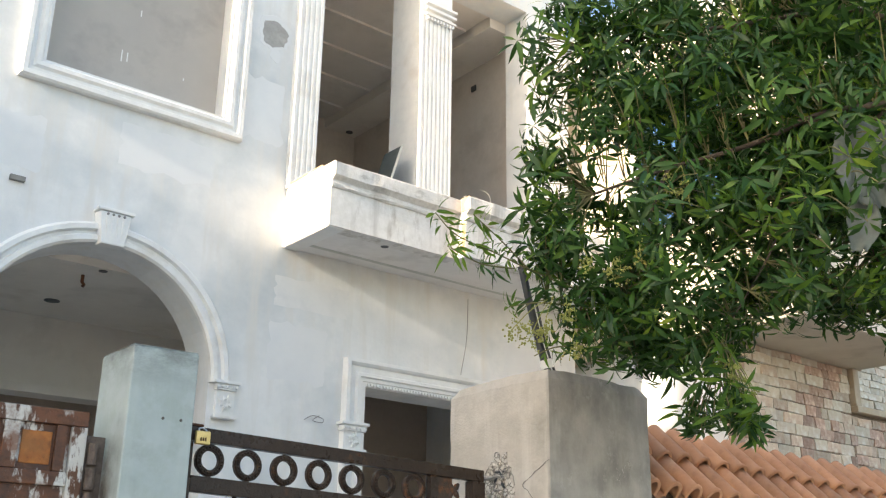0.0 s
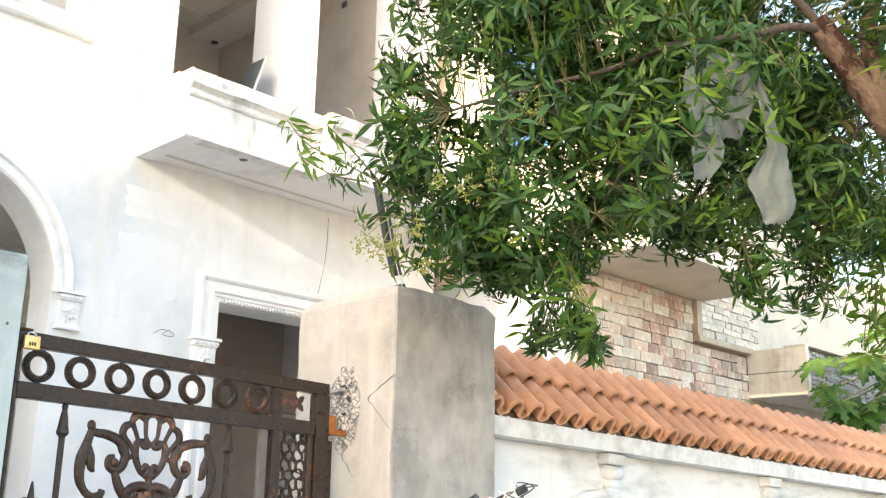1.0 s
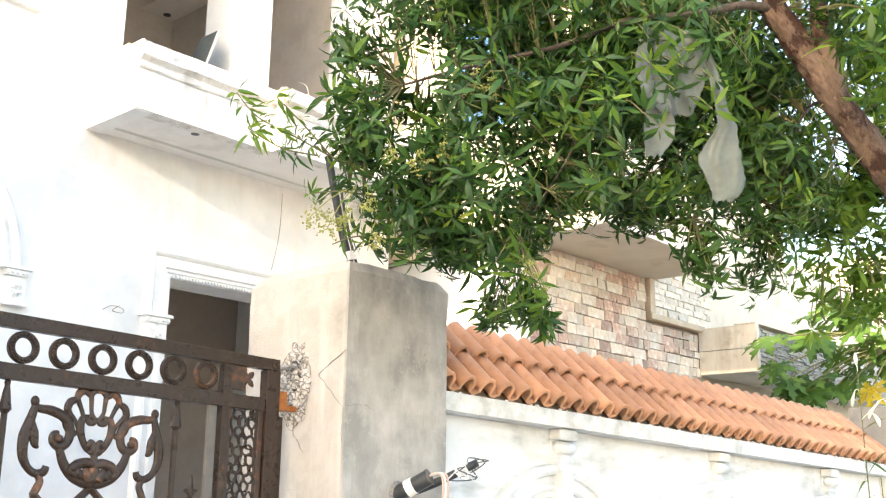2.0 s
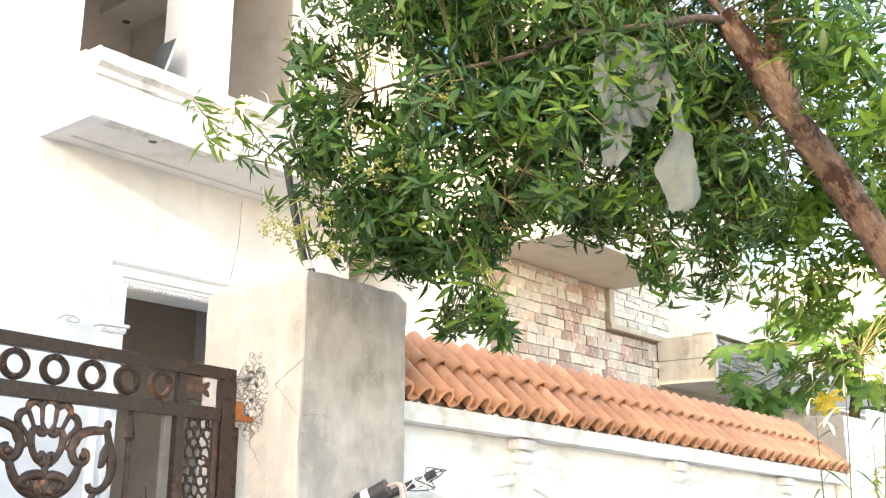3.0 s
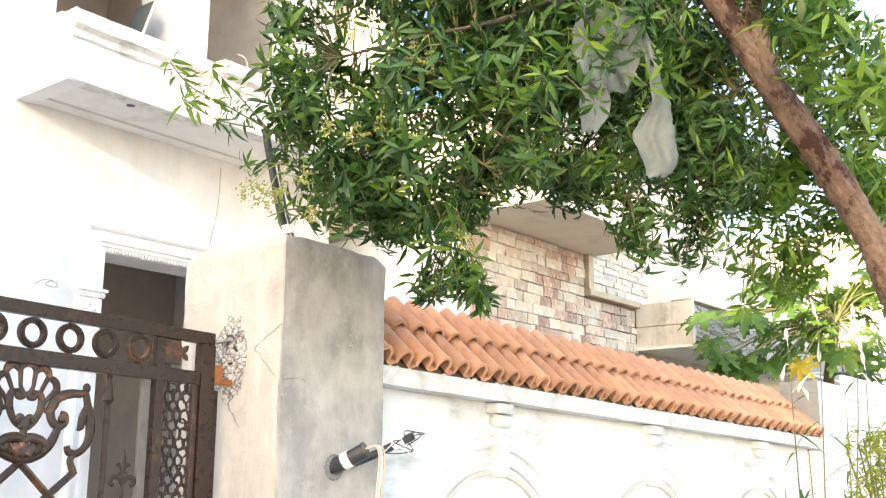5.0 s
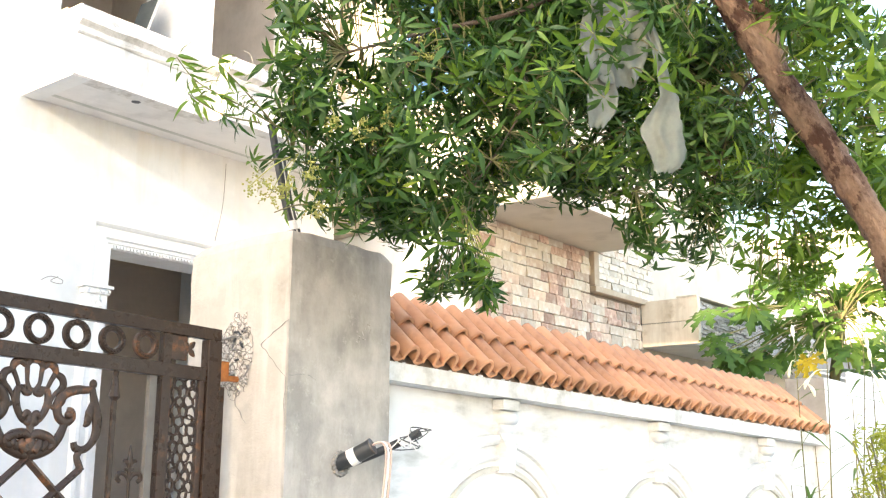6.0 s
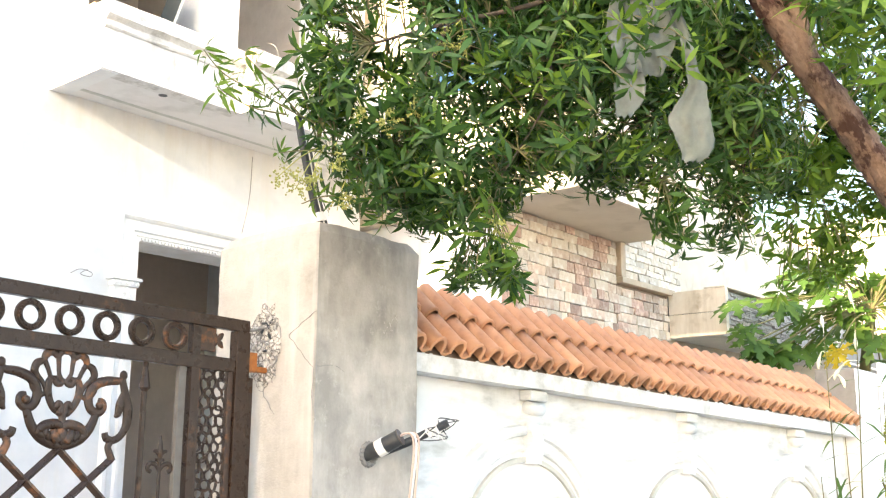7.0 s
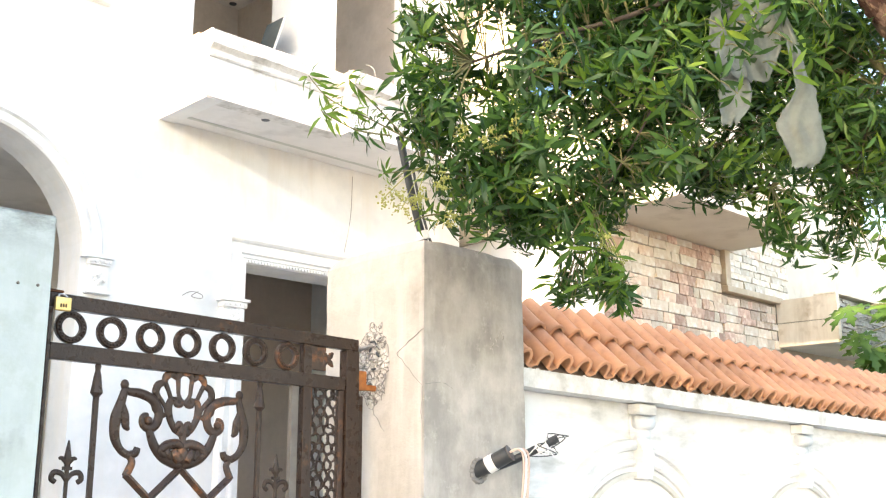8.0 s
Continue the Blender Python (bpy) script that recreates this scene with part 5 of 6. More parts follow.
def blade(vs, fs, m, length, width, droop):
    """One lance-shaped leaf, folded along its midrib, on lists."""
    st = ((0.0, 0.05), (0.10, 0.16), (0.26, 0.70), (0.48, 1.0), (0.74, 0.66), (1.0, 0.01))
    b0 = len(vs)
    for u, w in st:
        x = u * length
        z = -droop * u * u * length
        hw = w * width * 0.5
        for s in (-1, 0, 1):
            vs.append(m @ Vector((x, s * hw, z + (0.22 * hw if s else 0.0))))
    for i in range(len(st) - 1):
        a, b = b0 + 3 * i, b0 + 3 * i + 3
        fs.append((a, a + 1, b + 1, b))
        fs.append((a + 1, a + 2, b + 2, b + 1))


def whorl(vs, fs, m, r, big=1.0):
    n = r.randint(6, 10)
    for k in range(n):
        az = 2 * math.pi * (k + r.uniform(-0.25, 0.25)) / n
        tilt = r.uniform(-0.65, 0.75)
        q = Matrix.Rotation(az, 4, "Z") @ Matrix.Rotation(-tilt, 4, "Y") @ Matrix.Rotation(r.uniform(-0.5, 0.5), 4, "X")
        ln = r.uniform(0.040, 0.096) * big
        blade(vs, fs, m @ q @ Matrix.Translation((0.008, 0, -0.012 * (k % 3))), ln, ln * r.uniform(0.19, 0.28), r.uniform(0.15, 0.9))


def mesh_of(name, vs, fs, mat):
    me = bpy.data.meshes.new(name)
    me.from_pydata([tuple(v) for v in vs], [], fs)
    me.materials.append(mat)
    me.polygons.foreach_set("use_smooth", [True] * len(fs))
    me.update()
    return me


def axis_to(d, spin):
    return d.to_track_quat("Z", "Y").to_matrix().to_4x4() @ Matrix.Rotation(spin, 4, "Z")


tree = thing("street_tree", "leaning street tree with brown scarred bark and whorled lance-shaped green leaves", "tree")
TRUNK = [(6.12, 0.66, -0.05), (6.0, 0.72, 0.4), (5.66, 0.92, 1.1), (5.23, 1.17, 1.78), (4.95, 1.33, 2.26), (4.82, 1.405, 2.55), (4.66, 1.50, 2.82), (4.485, 1.605, 3.07), (4.345, 1.69, 3.28), (4.24, 1.752, 3.44), (4.10, 1.835, 3.66)]
bm = bmesh.new()
line = smooth_line(TRUNK, 20)
secs = []
for i, p in enumerate(line):
    u = i / (len(line) - 1)
    r0 = 0.086 - 0.034 * u + 0.05 * max(0, 0.08 - u) / 0.08
    d = (line[min(i + 1, len(line) - 1)] - line[max(i - 1, 0)]).normalized()
    a1 = d.cross(Vector((0, 1, 0))).normalized()
    a2 = d.cross(a1)
    ring = []
    for k in range(48):
        a = 2 * math.pi * k / 48
        o = a1 * math.cos(a) + a2 * math.sin(a)
        q = p * 6 + o * 1.2
        ring.append(p + o * r0 * (1 + 0.17 * noise.noise(q) + 0.13 * noise.noise(q * 3.1) + 0.12 * noise.noise(q * 7.0) + 0.10 * noise.noise(q * 15.0) + 0.05 * noise.noise(q * 31.0)))
    secs.append(ring)
ribbon(bm, secs)
part("trunk", bm, bark, tree, "leaning trunk with peeling bark and dark scars", smooth=True)

LOBES = [(2.90, 3.02, 3.82, 0.256), (2.89, 2.90, 3.28, 0.233), (2.89, 2.88, 2.86, 0.227), (2.68, 2.98, 2.66, 0.09), (2.92, 2.86, 2.60, 0.171),
         (3.23, 2.81, 3.66, 0.405), (3.17, 2.69, 3.08, 0.326), (3.11, 2.66, 2.69, 0.249), (3.26, 2.53, 2.29, 0.102), (3.16, 2.60, 2.44, 0.124),
         (3.51, 2.48, 3.57, 0.382), (3.42, 2.37, 3.04, 0.292), (3.43, 2.32, 2.70, 0.136), (3.71, 2.14, 3.33, 0.349), (3.87, 2.18, 2.89, 0.259),
         (4.06, 2.14, 2.55, 0.155), (4.28, 2.02, 2.56, 0.171), (4.34, 1.98, 2.92, 0.287), (4.34, 2.08, 3.54, 0.391), (5.03, 1.95, 3.30, 0.339),
         (4.08, 1.34, 3.27, 0.211), (4.14, 1.22, 2.95, 0.151), (4.30, 1.49, 3.89, 0.439), (3.77, 2.26, 4.16, 0.549), (5.17, 2.05, 2.97, 0.202),
         (5.45, 2.10, 2.68, 0.24), (5.85, 1.85, 2.62, 0.24), (5.80, 1.55, 2.98, 0.21), (2.39, 2.99, 3.88, 0.12),
         (5.26, 1.60, 2.97, 0.20), (5.39, 1.54, 2.67, 0.20), (5.70, 2.21, 2.50, 0.17), (5.36, 1.69, 3.25, 0.22), (5.47, 1.48, 3.45, 0.24), (5.60, 1.95, 2.64, 0.20),
         (5.09, 1.84, 2.91, 0.15), (4.42, 2.08, 3.40, 0.20), (4.45, 2.10, 3.18, 0.20), (4.60, 2.06, 3.05, 0.20), (4.92, 2.04, 2.96, 0.17), (3.27, 2.87, 2.54, 0.12), (3.46, 2.85, 2.31, 0.075), (3.6, 2.68, 2.27, 0.07), (3.6, 2.79, 2.87, 0.15), (3.15, 2.92, 2.64, 0.12), (3.02, 2.93, 3.16, 0.15), (3.78, 2.58, 2.88, 0.16), (4.09, 2.49, 2.83, 0.14), (3.66, 2.77, 2.66, 0.12), (3.7, 2.8, 4.07, 0.24), (4.06, 2.6, 4.18, 0.26), (4.36, 2.4, 4.08, 0.24), (4.26, 2.51, 3.7, 0.22), (3.9, 2.74, 3.55, 0.22), (3.68, 2.92, 3.22, 0.2), (4.06, 2.73, 3.26, 0.2), (4.42, 2.56, 3.3, 0.22), (4.15, 2.64, 2.98, 0.16), (3.76, 2.74, 2.87, 0.15), (3.52, 2.97, 3.38, 0.16), (2.88, 2.83, 3.97, 0.14), (5.31, 1.72, 3.83, 0.22), (5.63, 1.52, 3.7, 0.22), (5.48, 1.76, 3.55, 0.2), (4.9, 1.77, 3.78, 0.18), (5.28, 1.85, 3.11, 0.13), (3.11, 2.74, 4.05, 0.16), (3.26, 2.62, 4.05, 0.16),
         (4.15, 2.75, 3.95, 0.30), (4.55, 2.45, 3.85, 0.30), (4.75, 2.25, 3.55, 0.28), (3.55, 3.05, 3.85, 0.22), (4.70, 2.30, 3.20, 0.24), (3.45, 3.05, 2.95, 0.14), (4.0, 3.0, 3.75, 0.24), (4.35, 2.75, 3.55, 0.24), (4.6, 2.2, 4.2, 0.3), (3.95, 2.5, 4.5, 0.3), (4.4, 2.3, 4.5, 0.3), (2.73, 2.97, 3.06, 0.14), (2.78, 2.93, 2.89, 0.11), (2.74, 3.0, 3.30, 0.13),
         (5.5, 1.92, 3.04, 0.17), (5.5, 1.79, 2.86, 0.16), (5.5, 1.575, 3.01, 0.17), (5.5, 1.65, 2.75, 0.14), (5.5, 1.49, 3.24, 0.2)]
RGT = Vector((0.605, -0.796, 0.0))
FORK = Vector((4.13, 1.815, 3.62))
bm = bmesh.new()
tube(bm, smooth_line([(4.36, 1.66, 3.24), (4.28, 1.665, 3.42), (4.22, 1.66, 3.60), (4.24, 1.58, 3.85), (4.36, 1.48, 4.15)]), [0.050 - 0.0013 * k for k in range(21)], 12)
part("limb", bm, bark, tree, smooth=True)
BOUGHS = [[FORK, (3.945, 1.88, 3.585), (3.736, 2.0, 3.50), (3.525, 2.18, 3.452), (3.366, 2.42, 3.35), (3.166, 2.68, 3.276), (2.93, 2.88, 3.16)],
         [FORK, (4.05, 1.95, 3.85), (3.85, 2.15, 4.05), (3.5, 2.5, 4.0), (3.0, 2.95, 3.9)],
         [(3.736, 2.0, 3.50), (3.72, 2.14, 3.35), (3.80, 2.20, 3.0), (3.95, 2.16, 2.7)],
         [(3.525, 2.18, 3.452), (3.45, 2.38, 3.25), (3.40, 2.36, 2.95), (3.25, 2.55, 2.55)],
         [(3.166, 2.68, 3.276), (3.10, 2.75, 3.05), (3.0, 2.82, 2.75), (2.75, 2.98, 2.70)],
         [(4.36, 1.69, 3.25), (4.47, 1.85, 3.25), (4.45, 1.95, 3.0), (4.32, 2.0, 2.65)],
         [(4.48, 1.60, 3.01), (4.75, 1.80, 3.2), (5.05, 1.95, 3.3)]]
for pts in BOUGHS:
    bm = bmesh.new()
    line = smooth_line(pts, 5)
    r0 = 0.021 if pts[0] is FORK else 0.009
    tube(bm, line, [r0 * (1 - 0.75 * k / (len(line) - 1)) for k in range(len(line))], 8)
    part("limb", bm, limb_bark, tree, smooth=True)

limb_pts = [Vector(p) for pts in BOUGHS for p in smooth_line(pts, 4)]
kinds = []
for k in range(8):
    vs, fs = [], []
    whorl(vs, fs, Matrix.Identity(4), random.Random(100 + k))
    kinds.append((mesh_of("leaf_whorl", vs, fs, leaf), mesh_of("leaf_whorl", vs, fs, leaf_young_lit)))
bough = [Vector(p) for p in smooth_line(BOUGHS[0], 8)]
DEEP = Vector((0.796, 0.605, 0))
spots = []
for li, (x, y, z, r) in enumerate(LOBES):
    c = Vector((x, y, z))
    far_side = li in (19, 20, 21, 24, 25, 26, 27) or 29 <= li < 36 or 61 <= li < 66 or li >= 82
    low_side = li in (24, 25, 31, 34, 35) or li >= 82
    if li in (26, 30):
        continue
    dense = 0.28 if low_side else 0.42 if far_side else 0.62 if li in (0, 1, 2) else 1.0 if li >= 49 or li in (14, 15, 16, 17) else 1.08 if li in (7, 12) or li >= 36 else 0.80
    for k in range(int(2000 * r * r * dense) + (2 if r < 0.08 else 7)):
        d = Vector((rnd.gauss(0, 1), rnd.gauss(0, 1), rnd.gauss(0, 1))).normalized()
        p = c + d * r * rnd.uniform(0.35, 1.35 if li in (0, 1, 2) else 1.12) ** 0.6
        side, deep = RGT.dot(p), DEEP.dot(p)
        if noise.noise(p * 3.3 + Vector((7, 1, 2))) < -0.30:
            continue
        # open pockets in the crown: round the caught sheet, under the old bough, beside the pole and where the light comes through
        if abs(side - RGT.dot(Vector((3.75, 1.91, 0)))) < 0.13 and abs(p.z - 2.82) < 0.17 and deep < 4.13:
            continue
        if abs(side - RGT.dot(Vector((3.62, 2.05, 0)))) < 0.16 and abs(p.z - 3.15) < 0.20 and deep < 4.15 and rnd.random() < 0.52:
            continue
        if abs(side + 0.76) < 0.055 and 2.43 < p.z < 2.84:
            continue
        if abs(side + 0.20) < 0.055 and 2.93 < p.z < 3.22 and rnd.random() < 0.72:
            continue
        if side < -0.60 and p.z > 3.0 and (rnd.random() < 0.32 or side < -0.80):
            continue
        if any(abs(side - RGT.dot(q)) < 0.05 and abs(p.z - q.z) < 0.055 and deep < DEEP.dot(q) + 0.06 for q in bough) and rnd.random() < 0.62:
            continue
        out = (d * 0.8 + Vector((rnd.uniform(-.5, .5), rnd.uniform(-.6, .4), rnd.uniform(-0.75, 0.6)))).normalized()
        spots.append((p, out, rnd.random() < (0.95 if low_side else 0.68 if far_side else 0.35 if li in (8, 9) else 0.15), c, rnd.uniform(1.1, 1.45) if far_side else 1.0))
spots.sort(key=lambda s: s[0].x + s[0].y)
NEAR = 280
vs1, fs1, vs2, fs2 = [], [], [], []
bm = bmesh.new()
for i, (p, out, young, c, big) in enumerate(spots):
    m = Matrix.Translation(p) @ axis_to(out, rnd.uniform(0, 6.28))
    if i < NEAR:
        ob = new("leaf_whorl", rnd.choice(kinds)[1 if young else 0])
        ob.parent = tree
        sc = rnd.uniform(0.9, 1.2) * big
        ob.matrix_basis = m @ Matrix.Scale(sc, 4)
    elif young:
        whorl(vs2, fs2, m, rnd, big)
    else:
        whorl(vs1, fs1, m, rnd, big)
    if i % 2 == 0:
        near = min(limb_pts, key=lambda q: (q - p).length_squared)
        end = p.lerp(near, min(1.0, 0.22 / max(0.05, (near - p).length)))
        mid = (p + end) / 2 + Vector((0, 0, 0.02))
        tube(bm, [p, mid, end], [0.0022, 0.003, 0.004], 3)
for nm, a, b, mt, lab in (("crown", vs1, fs1, leaf, "dense crown of dark green whorled leaves"), ("young_crown", vs2, fs2, leaf_young_lit, "fresh light green leaves with sunlight put into their colour")):
    ob = new(nm, mesh_of(nm, a, b, mt))
    ob.parent = tree
    tagged(ob, lab, kind="stuff")
tagged(part("twig_growth", bm, twig_bark, tree, "thin green-brown twigs"), kind="stuff")
# long hanging shoots
for top, tip in (((3.45, 2.22, 3.05), (3.47, 2.20, 2.77)), ((3.12, 2.55, 2.55), (3.20, 2.50, 2.28)), ((4.05, 2.10, 2.6), (4.02, 2.08, 2.42)), ((4.05, 1.62, 3.3), (4.12, 1.45, 3.12))):
    bm = bmesh.new()
    a, b = Vector(top), Vector(tip)
    tube(bm, smooth_line([a, (a + b) / 2 + Vector((0.02, 0.01, 0.02)), b]), 0.003, 5)
    sh = part("shoot", bm, twig_bark, tree)
    vs, fs = [], []
    whorl(vs, fs, Matrix.Translation(b) @ axis_to((b - a).normalized(), 0.4), rnd, 1.15)
    ob = new("leaf_whorl", mesh_of("leaf_whorl", vs, fs, leaf_young_lit))
    ob.parent = sh
# a thin sunlit spray reaching out to the house, its sunlight put into the leaf colour
for pts, n in ((((2.83, 2.90, 2.74), (2.68, 2.98, 2.80), (2.53, 3.04, 2.86), (2.38, 3.09, 2.91), (2.30, 3.12, 2.99)), 11),
               (((2.66, 2.98, 2.80), (2.56, 3.02, 2.90), (2.44, 3.06, 3.00)), 5), (((2.60, 3.0, 2.80), (2.46, 3.04, 2.80), (2.33, 3.08, 2.85)), 6),
               (((2.80, 2.88, 2.66), (2.66, 2.93, 2.66), (2.54, 2.97, 2.63)), 8), (((2.78, 2.84, 2.50), (2.68, 2.88, 2.48), (2.60, 2.90, 2.44)), 5)):
    bm = bmesh.new()
    line = smooth_line(pts, 6)
    tube(bm, line, [0.004 - 0.002 * k / (len(line) - 1) for k in range(len(line))], 5)
    sh = part("shoot", bm, twig_bark, tree)
    for k in range(n):
        q = line[len(line) - 1 - int(k * (len(line) - 3) / n)]
        d = (line[-1] - line[0]).normalized() + Vector((rnd.uniform(-.3, .3), rnd.uniform(-.3, .3), rnd.uniform(-.3, .5)))
        if abs(RGT.dot(q) + 0.76) < 0.06 and q.z < 2.82:
            continue
        vs, fs = [], []
        whorl(vs, fs, Matrix.Translation(q) @ axis_to(d.normalized(), k * 1.3), rnd, rnd.uniform(0.70, 0.98))
        ob = new("leaf_whorl", mesh_of("leaf_whorl", vs, fs, leaf_young_lit if k < n - 2 else leaf))
        ob.parent = sh
# leafy sprigs in front of the caught sheet
for c, big in (((3.51, 1.82, 3.09), 1.0), ((3.50, 1.83, 2.97), 1.05), ((3.38, 1.98, 2.90), 1.0), ((3.42, 1.90, 3.20), 1.05), ((3.29, 2.00, 2.93), 1.0), ((3.27, 2.07, 2.79), 1.0), ((3.46, 1.90, 3.28), 1.0), ((3.40, 1.93, 3.04), 1.0), ((3.35, 2.00, 3.15), 1.05), ((3.44, 1.91, 3.14), 1.0)):
    c = Vector(c)
    bm = bmesh.new()
    back = c + Vector((0.22, 0.26, 0.16))
    tube(bm, smooth_line([back, (c + back) / 2 + Vector((0, 0, 0.04)), c]), 0.0028, 5)
    sh = part("shoot", bm, twig_bark, tree)
    vs, fs = [], []
    whorl(vs, fs, Matrix.Translation(c) @ axis_to(Vector((-0.35, -0.3, -0.55)).normalized(), c.x * 50), rnd, big)
    ob = new("leaf_whorl", mesh_of("leaf_whorl", vs, fs, leaf_young_lit if big == 1.05 else leaf))
    ob.parent = sh
# panicles of pale buds
for c, r in (((3.03, 2.60, 3.09), 0.05), ((3.12, 2.55, 3.06), 0.035), ((2.47, 2.90, 2.50), 0.04), ((2.55, 2.88, 2.48), 0.045), ((2.60, 2.86, 2.50), 0.035), ((2.68, 2.82, 2.58), 0.04), ((2.72, 2.84, 2.43), 0.045),
             ((2.74, 2.74, 2.76), 0.035), ((2.81, 2.70, 2.76), 0.04), ((2.86, 2.69, 2.74), 0.03), ((2.92, 2.64, 2.80), 0.03), ((3.21, 2.48, 2.38), 0.035), ((3.30, 2.45, 2.33), 0.03)):
    bm = bmesh.new()
    c = Vector(c)
    up = min((p for p, *rest in spots), key=lambda p: (p - c - Vector((0, 0, 0.12))).length_squared)
    root = c.lerp(up, min(1.0, 0.16 / max(0.05, (up - c).length)))
    tube(bm, smooth_line([up, (up + c) / 2 + Vector((0, 0, 0.02)), c]), 0.002, 4)
    for k in range(8):
        d = Vector((rnd.gauss(0, 1), rnd.gauss(0, 1), rnd.gauss(-0.5, 0.8))).normalized() * r * rnd.uniform(0.7, 1.5)
        base = c.lerp(root, rnd.uniform(0, 0.6))
        tube(bm, [base, base + d], 0.0012, 3)
        for j in range(8):
            q = base + d * rnd.uniform(0.35, 1.05) + Vector((rnd.gauss(0, 1), rnd.gauss(0, 1), rnd.gauss(0, 1))) * 0.007
            bmesh.ops.create_icosphere(bm, subdivisions=1, radius=rnd.uniform(0.0028, 0.0052), matrix=Matrix.Translation(q))
    part("panicle", bm, bud, tree, "pale yellow-green cluster of buds", smooth=True)

# ---- torn sheet caught in the branches ----
sheet = thing("torn_sheet", "torn greyish white plastic sheet caught in the branches", "plastic sheet")


def sheet_strip(name, mids, widths, fold, seed, lean=0.0):
    """A limp torn film: rows across a middle line, soft folds along it, ragged edges."""
    b6 = bmesh.new()
    line = smooth_line(mids, 6)
    rows = []
    for i, p in enumerate(line):
        u = i / (len(line) - 1) * (len(widths) - 1)
        a = min(int(u), len(widths) - 2)
        w = widths[a] + (widths[a + 1] - widths[a]) * (u - a)
        row = []
        for k in range(19):
            s = k / 18 - 0.5
            rag = 0.010 * noise.noise((i * 0.3, seed, 3.0 * (1 if s > 0 else -1))) + 0.003 * noise.noise((i * 0.9, seed, 5.0 * (1 if s > 0 else -1)))
            q = p + RGT * (s * w + rag * abs(s) * 2 * (1 if s > 0 else -1))
            q += Vector((0.78, 0.6, 0)) * (fold * (0.5 * math.sin(s * 7 + seed) + 1.5 * noise.noise(Vector((s * w * 26, q.z * 6, seed)))) + lean * s)
            end = max(0.0, i - len(line) + 4) / 3
            q.z += 0.004 * noise.noise((k * 0.9, i * 0.9, seed)) + end * (0.020 * noise.noise((k * 0.35, 1.0, seed)) + 0.010 * noise.noise((k * 1.3, 2.0, seed)))
            row.append(b6.verts.new(q))
        rows.append(row)
    for ra, rb in zip(rows, rows[1:]):
        for k in range(18):
            b6.faces.new((ra[k], ra[k + 1], rb[k + 1], rb[k]))
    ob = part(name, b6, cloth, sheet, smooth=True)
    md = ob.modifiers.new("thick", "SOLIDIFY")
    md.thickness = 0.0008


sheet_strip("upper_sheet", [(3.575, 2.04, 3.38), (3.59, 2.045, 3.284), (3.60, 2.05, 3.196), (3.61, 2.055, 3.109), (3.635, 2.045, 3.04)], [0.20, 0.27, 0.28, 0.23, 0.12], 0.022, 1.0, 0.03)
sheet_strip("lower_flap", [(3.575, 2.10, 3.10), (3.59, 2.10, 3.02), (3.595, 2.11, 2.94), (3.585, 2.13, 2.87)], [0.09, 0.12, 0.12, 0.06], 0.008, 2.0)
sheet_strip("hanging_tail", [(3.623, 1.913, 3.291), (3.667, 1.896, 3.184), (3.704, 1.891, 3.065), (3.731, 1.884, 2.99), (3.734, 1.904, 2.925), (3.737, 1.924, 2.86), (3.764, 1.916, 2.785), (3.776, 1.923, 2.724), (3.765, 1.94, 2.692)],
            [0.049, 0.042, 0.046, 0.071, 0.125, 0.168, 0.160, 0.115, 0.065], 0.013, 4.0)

# ---- lobed-leaf plant beyond the tree ----
papaya = thing("papaya_plant", "tall plant with large deeply lobed green leaves on long stalks", "plant")
PC = Vector((11.2, 3.46, 3.12))
bm = bmesh.new()
tube(bm, smooth_line([(11.4, 3.80, -0.02), (11.38, 3.78, 1.0), (11.32, 3.66, 2.2), PC]), [0.08 - 0.002 * k for k in range(16)], 10)
part("stem", bm, twig_bark, papaya, "grey-green stem", smooth=True)


def lobed_leaf(vs, fs, m, size):
    """Seven broad lobes, themselves lobed, joined round the stalk's end."""
    for k in range(7):
        a = radians(-132 + 44 * k)
        ln = size * (0.62 + 0.38 * math.cos(a / 2.2))
        q = m @ Matrix.Rotation(a, 4, "Z")
        st = ((0.0, 0.06), (0.14, 0.20), (0.30, 0.13), (0.40, 0.27), (0.48, 0.31), (0.56, 0.13), (0.66, 0.23), (0.73, 0.25), (0.81, 0.10), (0.91, 0.085), (1.0, 0.01))
        b0 = len(vs)
        for u, w in st:
            z = -0.28 * u * u * ln
            for sd in (-1, 0, 1):
                vs.append(q @ Vector((u * ln + (0.09 * ln if sd and w > 0.21 else 0), sd * w * ln * 0.72, z + (0.08 * w * ln if sd else 0))))
        for i in range(len(st) - 1):
            a0, b1 = b0 + 3 * i, b0 + 3 * i + 3
            fs.append((a0, a0 + 1, b1 + 1, b1))
            fs.append((a0 + 1, a0 + 2, b1 + 2, b1 + 1))


rp = random.Random(21)
ACROSS = Vector((0.27, -0.963, 0))
